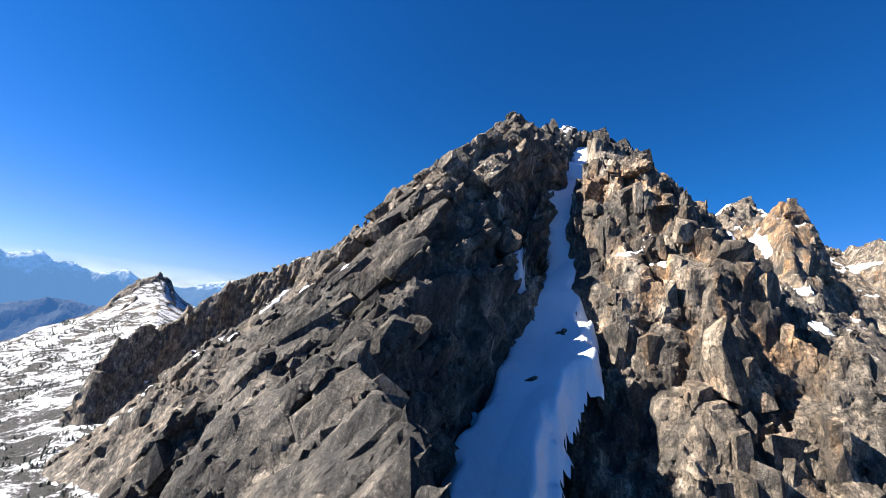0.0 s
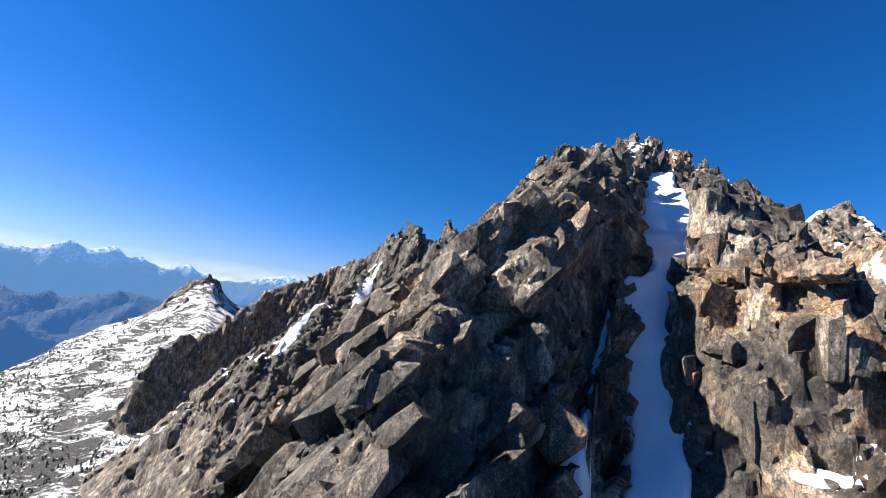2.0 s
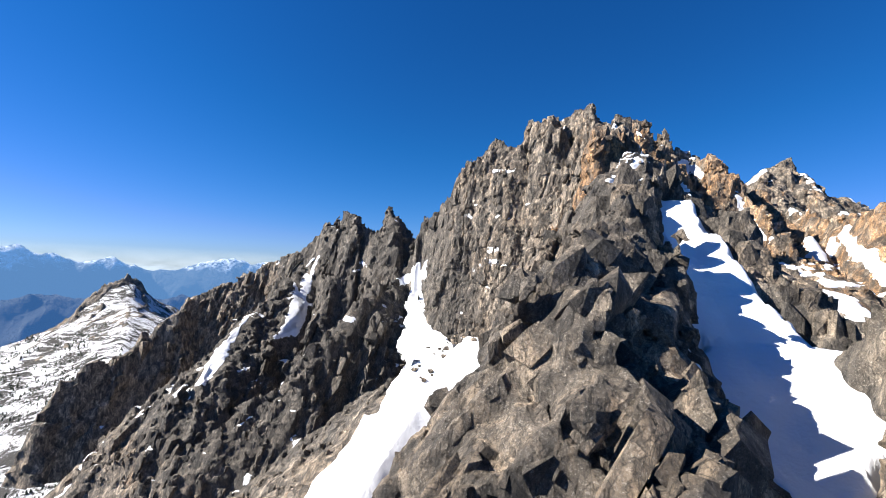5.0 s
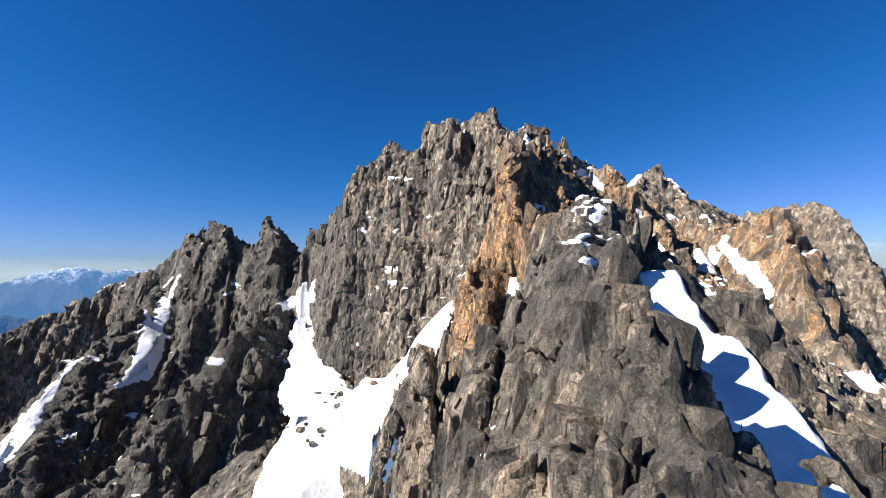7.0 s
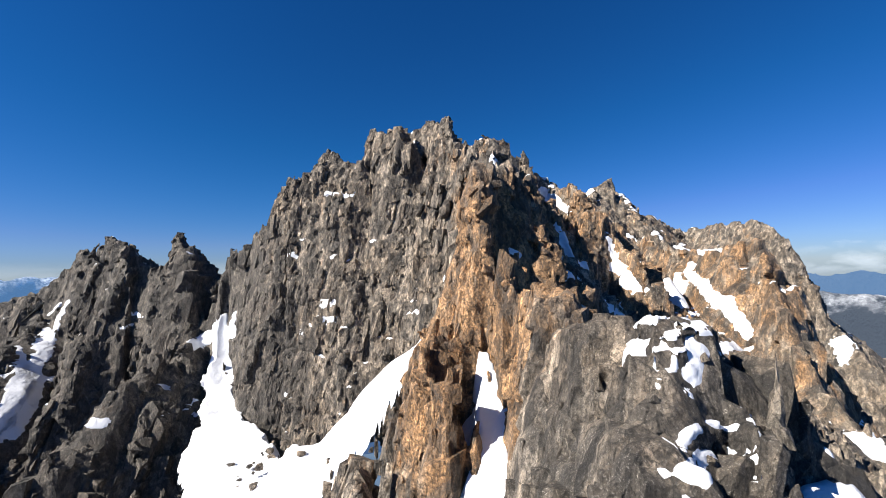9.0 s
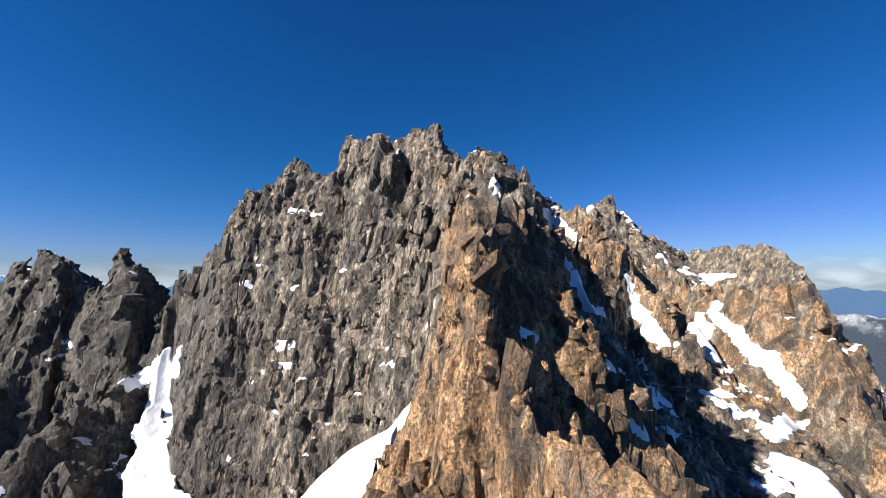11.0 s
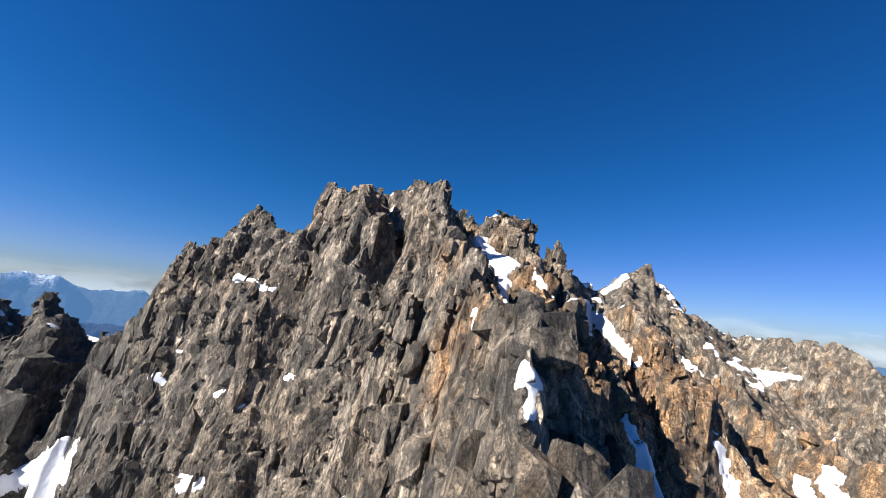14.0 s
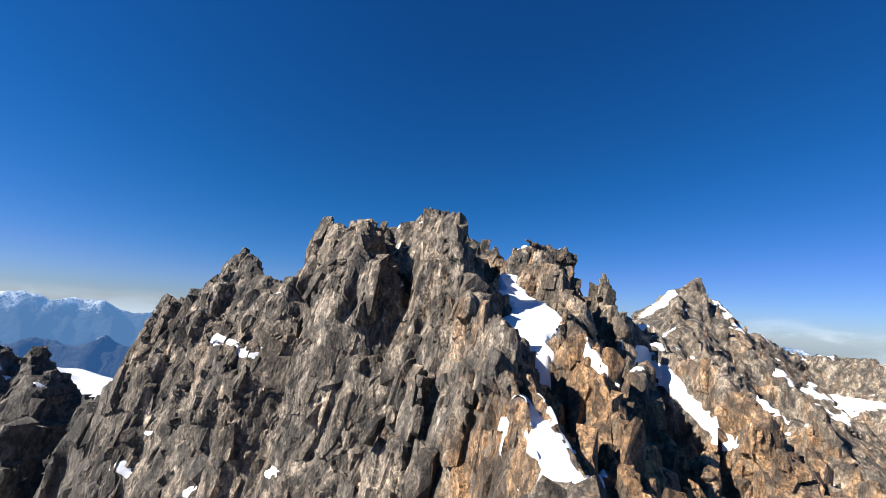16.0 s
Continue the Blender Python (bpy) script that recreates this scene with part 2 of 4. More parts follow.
crest("south_buttress", [(1, -20, -40), (0, 5, -17), (-2.9, 28, -0.6), (-3.8, 40.1, 7), (-4.4, 49.5, 15.9), (-2.6, 61.3, 28.7),
      (5.7, 68.9, 34.6), (5, 77.9, 42), (4.9, 83.6, 34.5)],
      (1, 19.2, 1.64), (1.91, 9.4, 3.14), 2.2)
crest("east_wall", [(50, 38, -12), (38, 46, 0), (28.4, 53.2, 13.7), (22.7, 62.6, 25.1), (20.2, 70.1, 31), (20.5, 78.9, 40.8),
      (24.4, 89.9, 42)],
      (2.41, 8, 3.5), (1.08, 20, 1.2), 1.8)
crest("arete", [(3.2, 84.2, 41.8), (12.5, 97.2, 46.8), (15.9, 112.1, 55.5), (24.1, 120.5, 59.3), (23, 127.5, 59), (30.5, 141.7, 59.9),
      (26.9, 159.4, 67.2)],
      (1.45, 10.8, 4.5), (1.2, 13.6, 2.4), 1.5)
crest("couloir_rib", [(30.1, 121.2, 54.9), (33.4, 111, 48.4), (35.4, 102.9, 41), (38, 94, 32), (41, 83, 20), (46, 70, 2)],
      (2.21, 8, 2.5), (1.1, 12, 1.2), 1.5)
crest("orange_pillar", [(29.3, 155.4, 62.4), (29.3, 168.2, 80.4), (38.6, 179.1, 84.1), (43.6, 188.5, 91.9), (51, 204.8, 93.6),
      (52.3, 218.9, 100.7), (50.1, 234.5, 106.1), (49.6, 240, 119.5), (47.9, 250.9, 117.7), (47.4, 264.6, 124.9)],
      (3, 12.4, 3.9), (1.75, 13.3, 1.28), 2.5)
crest("summit", [(-7.7, 276.6, 102.9), (-4.3, 275.9, 100.6), (4.2, 274.7, 112.2), (5.9, 274.9, 113.5), (11.7, 269.2, 105.8),
      (20.2, 263.4, 108.9), (24.4, 266.6, 121.3), (33.1, 258.2, 120.3), (38.9, 267.7, 119.6), (45.2, 263.6, 121.5),
      (52.5, 268.7, 128.5), (60.4, 266.8, 119.9), (64.6, 259.5, 112.7), (64, 257.1, 113.5), (71.8, 257.6, 119.5),
      (78.7, 260.5, 117.7), (87.8, 254.7, 102.1), (93, 256.1, 103.4), (104.1, 256.6, 99.5), (112.3, 266, 91.1)],
      (1.28, 39.5, 0.99), (2.29, 7.3, 4.58), 6)
crest("west_spur", [(-8, 276.5, 99.8), (-13.5, 277.9, 107), (-22.8, 286.6, 86), (-40.7, 310.9, 67.4), (-46, 308, 42),
      (-54, 317, 50), (-60, 322, 60)],
      (2.55, 4.1, 7.54), (1.94, 30, 1), 8)
crest("pinnacle_ridge", [(-56.9, 315.6, 64.6), (-61.6, 329.4, 84.6), (-66, 333.4, 73.1), (-75.2, 335.7, 67), (-83.3, 344.2, 71.7),
      (-87.7, 339.7, 78.1), (-102.6, 358.9, 84.1), (-108, 358.3, 72.3), (-110.7, 382.5, 80.5), (-132.2, 391.9, 79.3),
      (-143, 400.3, 63.4), (-154.2, 403, 57.6), (-177.3, 408.9, 46.4), (-194.7, 422, 43.5), (-218.3, 411.4, 30.9),
      (-234.3, 412.5, 22.5), (-254.4, 400.9, 12.2), (-256.8, 393.1, 5.9), (-280.6, 371.6, -23), (-310, 340, -50)],
      (4.15, 10.6, 4.86), (1.07, 40, 1), 2.5)
crest("west_buttress", [(-149.1, 403.2, 43.9), (-152.7, 356.5, 26), (-162, 297.7, -10.8), (-188, 288, -34), (-230, 270, -80)],
      (0.61, 22.4, 1.57), (1.2, 20, 1.4), 1.2)
crest("front_rib", [(-49.9, 310, 38.3), (-49.7, 295.4, 34.7), (-62.8, 284.5, 29.2), (-77.7, 267.2, 7.8), (-105, 250, -20),
      (-150, 225, -60)],
      (1.58, 12.5, 2.37), (1.71, 9.8, 1.9), 1.5)
crest("east_towers", [(69.6, 249.6, 116.3), (71.5, 240.5, 104.5), (60.7, 230.8, 103), (63.7, 216.6, 98.7), (59.9, 210, 90),
      (56, 200, 84), (52, 190, 77)],
      (2.26, 8, 2.5), (2.05, 10, 2.5), 2.2)
crest("mid_tower", [(85.5, 257.6, 112.8), (83.2, 243.3, 96.4), (74.6, 229.7, 95), (75.7, 218.2, 83.7), (73.9, 208, 70), (74, 196, 58)],
      (2.17, 8, 2.5), (2.15, 8, 2.5), 2)
crest("east_spur", [(101.1, 258.2, 99), (100.5, 241.3, 95.4), (89.9, 221.7, 85.1), (97.7, 217.2, 76), (100, 204, 62)],
      (1.93, 10, 1.8), (2.74, 8, 2.5), 1.8)
crest("col_rib", [(112, 266, 91), (113, 250.5, 83.2), (119.8, 238.2, 79.3), (122.8, 222.7, 61.7), (120.5, 210, 52)],
      (1.15, 15, 1.2), (1.5, 12, 1.5), 1.5)
crest("east_peak", [(111.5, 268.2, 92.2), (135.2, 294.5, 88), (165, 325, 92), (193.6, 350.4, 104.7), (211.9, 372.8, 126),
      (227.1, 370.5, 132.9), (230.5, 366.8, 121.8), (243.5, 366.9, 105.8), (263.8, 368.3, 101.5), (288.1, 373.4, 93.7),
      (324.2, 387.8, 90.9), (352, 385, 90.9), (372, 384, 78), (410, 390, 62), (460, 400, 30)],
      (0.77, 40, 0.9), (1.06, 30, 0.9), 1.2)
crest("orange_shoulder", [(190.8, 345.1, 103.8), (174.8, 300, 84.3), (157.2, 256.4, 72.8), (144.6, 220.7, 65.8), (140.6, 197.9, 72.2),
      (121.9, 175, 38.8), (112, 150, 15)],
      (2.68, 20, 1.2), (1.54, 25, 1), 1.3)
crest("mesa", [(303.1, 376.7, 91.2), (300.9, 340.1, 93.3), (301.6, 307.4, 92), (293.6, 288, 74.8), (290.8, 265.5, 29.5),
      (280, 240, 8)],
      (2.26, 25, 1), (1.6, 25, 1), 1.4)
crest("gendarme", [(7.5, 148, 26), (5.8, 152.5, 38), (6.4, 157, 34), (6.8, 163, 36.5), (9, 168, 27)],
      (3.5, 5, 6), (3.5, 5, 6), 5)
crest("west_bowl", [(27.5, 191.5, 49.2), (22.9, 196.5, 43.6), (16.7, 204.8, 33), (8.9, 212.2, 21.9), (-2, 216.2, 10.2),
      (-17, 218.1, 0.5), (-29.9, 204.9, -11), (-45, 186, -26), (-65, 158, -48), (-110, 110, -95)],
      (1, 15, 2.61), (0.1, 15.3, 0.53), 4)
crest("east_basin", [(99.9, 205.1, 49.8), (75, 170, 38), (55, 130, 18), (48, 100, 0), (52, 70, -14), (62, 40, -30)],
      (0.35, 19.9, 0.8), (0.45, 30, 0.9), 0.6)

# A gully cut into the rock: (x, y, z, half width) points and the steepness of its walls.
GULLIES = []


def gully(points, steep):
    GULLIES.append((points, steep))


gully([(27, 115.9, 51, 1.2), (26.3, 108, 44, 2.6), (25, 102, 38.5, 4.4), (23.4, 95, 33.5, 5.2), (19.2, 86, 29, 4), (15.4, 77, 26, 1.2),
       (15.2, 72, 22.5, 1.2), (15.2, 67.5, 17, 1.4), (14, 63.5, 9.5, 1.7), (11.6, 58, 2, 2.1), (8, 50, -5, 2.7), (4.6, 40, -13, 3.4), (2, 28, -22, 4.2)], 3.8)
gully([(10.9, 70.4, 20.5, 0.2), (7.6, 63.6, 14, 0.25), (6.6, 61, 10, 0.25), (6, 58.5, 5, 0.25)], 6)
gully([(27.4, 159.7, 49.4, 0.9), (25.5, 158.6, 41.2, 1.8), (20.3, 157.2, 34.2, 2.2)], 4)
gully([(27.9, 186.9, 52.9, 0.8), (23.7, 196.1, 44, 2.2), (17, 205, 33.5, 5), (9, 212, 22.5, 9), (-3, 217, 11.5, 12), (-13, 214, 2, 13),
       (-22, 200, -9, 13), (-34, 180, -24, 15), (-56, 152, -47.5, 17), (-105, 108, -94.5, 20)], 3.5)
gully([(-38, 300, 45, 1.2), (-37.5, 291, 27, 2.4), (-36, 283, 18, 3.5), (-32, 270, 11, 5), (-26, 250, 6.5, 8), (-20, 235, 4.4, 9), (-15, 222, 3, 10)], 4.5)
gully([(28.5, 157, 47, 0.8), (25, 152.5, 40, 2.2), (20, 146, 34, 3), (15, 139, 27, 3.5), (9, 133, 18, 3)], 4)
gully([(65, 255, 110, 1.2), (62.5, 245, 104, 2.2), (59.7, 232, 98.5, 3), (58.8, 225, 95.5, 2.2)], 4.5)
gully([(52.5, 214, 92.5, 0.5), (51.7, 208, 89.6, 1.2), (51, 201, 86, 2), (51, 195, 83, 2)], 4.5)

# Snow that lies on the slope itself: (x, y, z, half width) points.
STRIPES = []


def stripe(*points):
    STRIPES.append(points)


stripe((19.6, 69.4, 28.7, 0.4), (19.9, 69.3, 28.9, 0.4))
stripe((-13.1, 76.8, 24.1, 0.4), (-12.5, 76.5, 24.4, 0.4))
stripe((-152.1, 216.1, -74.9, 1.4), (-149.5, 217.3, -73.9, 1.1))
stripe((142.4, 226.7, 60.4, 1.2), (134.1, 211.6, 55.2, 1.8), (129.5, 200, 50, 2.4), (126.6, 195.2, 45.1, 1.8), (123.9, 191.4, 40.4, 0.8))
stripe((17.7, 61.9, 13.4, 0.4), (17.2, 61.7, 12.4, 0.4))
stripe((23.3, 55.6, 10.8, 0.6), (23.7, 55.1, 9.9, 0.4))
stripe((21.5, 56.9, 10.6, 0.4), (22.1, 56.5, 10.6, 0.4))
stripe((19.7, 58.5, 11.2, 0.4), (21.6, 57.4, 11.8, 0.6), (22.7, 57, 12.4, 0.7), (22.8, 57, 13.1, 0.5))
stripe((-2.2, 50.3, 12.6, 0.4), (-1.9, 50.5, 12.8, 0.4))
stripe((-21.6, 55, 0.9, 0.5), (-18.7, 52.7, 2.3, 0.9), (-12.5, 46.5, 5.1, 0.4))
stripe((12.3, 83.8, 35.8, 0.4), (10.8, 81.7, 35.1, 0.4), (10.5, 80.8, 34.6, 0.5))
stripe((5.5, 267, 93.7, 0.9), (17.4, 256.9, 91.8, 1.1))
stripe((9.7, 103.2, 43.5, 0.4), (10, 102, 43.8, 0.4))
stripe((7.5, 109.6, 41.7, 0.5), (6.5, 107.4, 39.9, 0.5))
stripe((96.1, 175.7, 37.7, 3), (94, 166.4, 34, 2.8), (92.6, 162.3, 32.4, 1.2))
stripe((123.2, 217.7, 56.4, 2.2), (121.2, 210.6, 51.8, 3.8))
stripe((-86.4, 328.4, 38.8, 1.6), (-82, 333.9, 40.3, 1.3))
stripe((-156.4, 324.6, 5.2, 2.1), (-157.3, 303.1, -10, 4.1), (-155.8, 284.4, -22.4, 4.7), (-156.8, 273.8, -31.1, 2.7))
stripe((-134.3, 357.1, 15.5, 5.5), (-132.7, 332.3, -3.1, 5.1))
stripe((-148.6, 396.9, 41.7, 1.7), (-142.6, 393.7, 47.5, 3.3))
stripe((-4.5, 266.5, 75.5, 0.8), (-2.8, 265.8, 76.1, 0.8))
stripe((-8.2, 266.2, 70.1, 0.9), (-6.2, 265.6, 69, 0.9))
stripe((6.9, 258.2, 68.5, 0.8), (9.5, 256.3, 69.3, 0.8))
stripe((170.2, 288.5, 81, 2), (168, 285, 78.9, 1.5))
stripe((83.1, 245.2, 97.7, 1.2), (97.6, 253.5, 95.3, 1.9), (98.7, 248.8, 90.9, 1.9), (97.5, 243.4, 87.2, 1.9), (95.1, 236.5, 84.8, 1.8), (93.1, 232.5, 83.6, 1))
stripe((208.8, 371.2, 122, 2.7), (197.8, 376.6, 111.2, 4.5))
stripe((62.7, 220.3, 98.9, 0.8), (62.8, 216.8, 96.7, 0.8), (64.5, 215.5, 94.9, 0.8))
stripe((3.6, 256.1, 51, 1.5), (7.9, 253, 52.4, 0.9))
stripe((287.5, 349.5, 71.1, 1.8), (287.4, 339.8, 70.2, 2.2), (288.1, 325.4, 71.5, 1.7))
stripe((145.8, 230.7, 63.8, 0.8), (142.4, 222.3, 61.4, 1.2))
stripe((41.2, 183.6, 87.5, 0.8), (41.3, 182.6, 86, 0.8), (39.4, 180.5, 84.9, 0.8))
stripe((99.9, 184.2, 40.8, 1.8), (122.2, 189.2, 38, 1.4))
stripe((39.4, 218.7, 60.4, 0.8), (39.6, 216, 61.2, 0.8))
stripe((9.5, 245.2, 44, 0.8), (11, 244.9, 44.5, 0.8))
stripe((-3.7, 258.2, 41.2, 0.8), (-2, 257.9, 41.8, 0.8))
stripe((-81.1, 334.1, 45.7, 2.5), (-75.4, 329.7, 42.9, 2.8))
stripe((34.8, 165.3, 66.6, 0.8), (35.6, 165.7, 65.7, 0.8))
stripe((44.3, 167, 61.1, 0.8), (46.2, 166.5, 58.6, 0.9), (47.5, 165.4, 56.5, 1), (47.2, 163.7, 54.8, 1))
stripe((64.2, 175.1, 52.7, 1.6), (60.7, 171.4, 50.9, 1.7), (53.9, 166.1, 52.1, 1.3))
stripe((93.1, 208.3, 50.5, 0.9), (91.5, 204.2, 45.4, 1.8))
stripe((95, 216.7, 72.4, 0.8), (95.4, 213.8, 64.6, 2.1), (96.1, 209.2, 58.8, 2.9), (97.5, 204, 55.3, 1.3))
stripe((43.3, 170.1, 66.5, 0.8), (43.2, 168.6, 64.7, 0.8))
stripe((74.4, 215, 77.4, 0.8), (73.9, 210.1, 71.4, 1.8), (73.8, 204.2, 65.8, 2.3), (86.4, 214.1, 60.8, 0.9))
stripe((23.3, 122.7, 58.5, 0.5), (22.5, 122.3, 57.3, 0.4), (22.2, 122.4, 56.8, 0.4))
stripe((1.2, 256.4, 46.3, 1.3), (7.3, 251.8, 46.4, 1.1))
stripe((-71.3, 272.9, 13.4, 1.6), (-67.8, 273.8, 13.2, 2.4))
stripe((-35.2, 293, 46.5, 1.7), (-36.7, 293.1, 39.1, 3.4), (-45.2, 306.3, 35.3, 2.7), (-49.4, 294.7, 31.8, 1.4))
stripe((-146.5, 369.2, 27.7, 2.6), (-136.1, 358.6, 17, 3.8))
stripe((-133.9, 385, 49.2, 3.1), (-139.8, 384.8, 34.7, 4.9), (-136.9, 368.2, 21.2, 4.7), (-128.9, 347.7, 4.6, 5.2), (-130.6, 334.5, -4.5, 4.7), (-134.3, 323.1, -7.8, 3.1))
stripe((115.5, 163.6, 24.2, 1.2), (114.4, 161.1, 22.4, 1.9))
stripe((283.8, 256.2, 14.9, 4.1), (279.8, 253.5, 7.9, 2.3))
stripe((30, 119.7, 54.2, 0.4), (28.4, 117.5, 53.4, 0.4))
stripe((17.9, 123, 50.4, 0.4), (19, 122.3, 52, 0.4))
stripe((20.9, 146.5, 50.2, 0.8), (20.9, 144, 48.6, 0.8))
stripe((12.9, 112.1, 50.6, 0.4), (12.3, 112.7, 49.9, 0.4))
stripe((16.7, 123.2, 47.9, 0.4), (13.4, 115.7, 49.5, 0.5), (11.9, 113.8, 49.1, 0.4))
stripe((17.8, 110.5, 52.8, 0.4), (15.2, 109.2, 53.4, 0.4))
stripe((16.9, 114.5, 54.8, 0.4), (16.1, 112.7, 55.3, 0.4), (17.8, 113.1, 55.4, 0.4), (21.3, 114.4, 55, 0.4))
stripe((18.5, 113.8, 55.8, 0.4), (22.2, 115.6, 55.6, 0.4), (23.7, 115.8, 55.2, 0.4))
stripe((24.1, 120, 58.7, 0.4), (23, 118.9, 58.3, 0.7), (21.8, 117.6, 57.5, 0.8), (20.7, 116.2, 56.7, 0.4))
stripe((141.5, 232.4, 57, 2.2), (136.7, 223.2, 52.7, 3.1))


def bent(x, y):
    """The crests and gullies wander a little, so that they are no straight lines."""
    wx = x + 5 * (smooth_noise((x / 17, y / 17), 3) - 0.5) + 2 * (smooth_noise((x / 6, y / 6), 4) - 0.5)
    wy = y + 5 * (smooth_noise((x / 17, y / 17), 5) - 0.5) + 2 * (smooth_noise((x / 6, y / 6), 6) - 0.5)
    return wx, wy


def line_field(x, y, points):
    """The nearest place on a line in plan: distance, side (+ is east of a line that runs north), its other coordinates, and whether past an end."""
    best = np.full(x.shape, 1e9, np.float32)
    side = np.zeros(x.shape, np.float32)
    past = np.zeros(x.shape, bool)
    rest = [np.zeros(x.shape, np.float32) for _ in points[0][2:]]
    for n, (a, b) in enumerate(zip(points, points[1:])):
        dx, dy = b[0] - a[0], b[1] - a[1]
        u = ((x - a[0]) * dx + (y - a[1]) * dy) / (dx * dx + dy * dy)
        t = np.clip(u, 0, 1)
        d = np.hypot(x - a[0] - t * dx, y - a[1] - t * dy)
        near = d < best
        best = np.where(near, d, best)
        side = np.where(near, ((x - a[0]) * dy - (y - a[1]) * dx) / math.hypot(dx, dy), side)
        end = ((u < 0) if n == 0 else False) | ((u > 1) if n == len(points) - 2 else False)
        past = np.where(near, end, past)
        for m in range(len(rest)):
            rest[m] = np.where(near, a[2 + m] + t * (b[2 + m] - a[2 + m]), rest[m])
    return best, side, past, rest


def fall(d, slope, reach, below):
    return np.where(d < reach, slope * d, slope * reach + below * (d - reach))


def land(x, y):
    """Height of the rock, and which crest it belongs to."""
    x, y = np.asarray(x, np.float32), np.asarray(y, np.float32)
    z = -60 - 0.8 * np.hypot(x - 60, y - 250) * 0.6
    who = np.full(x.shape, -1, np.int16)
    for n, (_, points, west, east, end) in enumerate(CRESTS):
        d, side, past, (top,) = line_field(x, y, points)
        w = np.clip(0.5 + side / np.maximum(d, 0.5) / 2, 0, 1)
        drop = fall(d, *west) * (1 - w) + fall(d, *east) * w
        drop = np.where(past, np.maximum(drop, end * d), drop)
        own = top - drop
        who = np.where(own > z, n, who)
        k = 3.0
        gap = np.clip(0.5 + (own - z) / (2 * k), 0, 1)
        z = z + (own - z) * gap + k * gap * (1 - gap)
    for points, steep in GULLIES:
        d, _, past, (floor, half) = line_field(x, y, points)
        cut = floor + 0.12 * d + steep * np.maximum(d - half, 0) * np.where(past, 2.0, 1)
        z = np.minimum(z, cut)
    return z, who


# ---- the rock as a solid, and its skin ----
JOINTS = np.array(Euler((radians(9), radians(-14), radians(14))).to_matrix(), np.float32)
LEANING = np.array((Matrix.Rotation(radians(-40), 3, "Y") @ Matrix.Rotation(radians(12), 3, "X")).to_3x3(), np.float32)
SHEER = np.array(Euler((radians(-8), radians(7), radians(-20))).to_matrix(), np.float32)


def blocks_field(p, size, seed, joints, cleft):
    """Jointed rock: boxes of rock stand proud or lie back by a number from -1 to 1, each with a face of its own tilt, some with clefts between."""
    q = [(joints[n, 0] * p[0] + joints[n, 1] * p[1] + joints[n, 2] * p[2]) / s for n, s in enumerate(size)]
    wobble = [smooth_noise([c * 0.55 for c in q], seed + 5 + n) - 0.5 for n in range(2)]
    q = [q[0] + 0.5 * wobble[0], q[1] + 0.5 * wobble[1], q[2] + 0.4 * wobble[0]]
    k = np.floor(q[2])
    q[0] = q[0] + 0.7 * hashed(k, seed=seed)
    j = np.floor(q[1])
    i = np.floor(q[0] + 0.5 * hashed(j, k, seed=seed + 1))
    local = [q[0] + 0.5 * hashed(j, k, seed=seed + 1) - i - 0.5, q[1] - j - 0.5, q[2] - k - 0.5]
    out = 2 * hashed(i, j, k, seed=seed + 2) - 1
    for n in range(3):
        out = out + 0.9 * (hashed(i, j, k, seed=seed + 6 + n) - 0.5) * 2 * local[n]
    rim = np.min([(0.5 - np.abs(c)) * s for c, s in zip(local, size)], 0)
    return out - cleft * hashed(i, j, k, seed=seed + 12) * np.clip(1.3 - rim / min(0.45, 0.13 * min(size)), 0, 1)


def jointed(p, step):
    """How far the rock stands proud of the lie of the land: leaning slabs on the buttress, sheer ones on the wall and the face."""
    proud = np.zeros(len(p[0]), np.float32)
    slabs = (p[1] < 92) & (p[0] < 13)
    wall = (p[1] < 100) & ~slabs
    ridge = (p[0] < -40) & (p[1] > 250)
    for here, joints, large, middle, bold in ((slabs, LEANING, (4.2, 9, 13), (2.1, 4.0, 6.0), (1.2, 0.8, 0.34)),
                                              (wall, SHEER, (6, 8, 14), (3.0, 3.6, 7), (1.1, 0.8, 0.36)),
                                        (ridge, JOINTS, (13, 12, 32), (5, 5, 12), (2.3, 1.6, 0.5)),
                                        (~slabs & ~wall & ~ridge, JOINTS, (10, 8, 19), (4.2, 3.4, 9), (1.2, 0.95, 0.36))):
        if not here.any():
            continue
        q = [c[here] for c in p]
        own = bold[0] * blocks_field(q, large, 11, joints, 0.9) + bold[1] * blocks_field(q, middle, 31, joints, 0.8)
        if step < 1.6:
            own = own + bold[2] * blocks_field(q, [s * 0.45 for s in middle], 51, joints, 0.0)
        proud[here] = own
    return proud + 0.7 * (smooth_noise([c / 9 for c in p], 71) - 0.5) - 0.1


def stripe_reach(x, y):
    """How far in plan a place lies inside a patch of snow on the slope (metres, positive inside)."""
    x, y = bent(x, y)
    best = np.full(np.shape(x), -1e3, np.float32)
    for points in STRIPES:
        d, _, _, (_, half) = line_field(x, y, points)
        best = np.maximum(best, np.where(half > 1.5, half - d, -1e3))
    return best


def snow_reach(x, y):
    """How far in plan a place lies inside any bed of snow (metres, positive inside)."""
    best = stripe_reach(x, y)
    x, y = bent(x, y)
    for points, _ in GULLIES:
        d, _, _, (_, half) = line_field(x, y, points)
        best = np.maximum(best, half - d)
    for name, points, west, east, _ in CRESTS:
        if name == "west_bowl":
            d, side, _, _ = line_field(x, y, points)
            best = np.maximum(best, np.where(side < 0, 14 - d, -1e3))
    return best


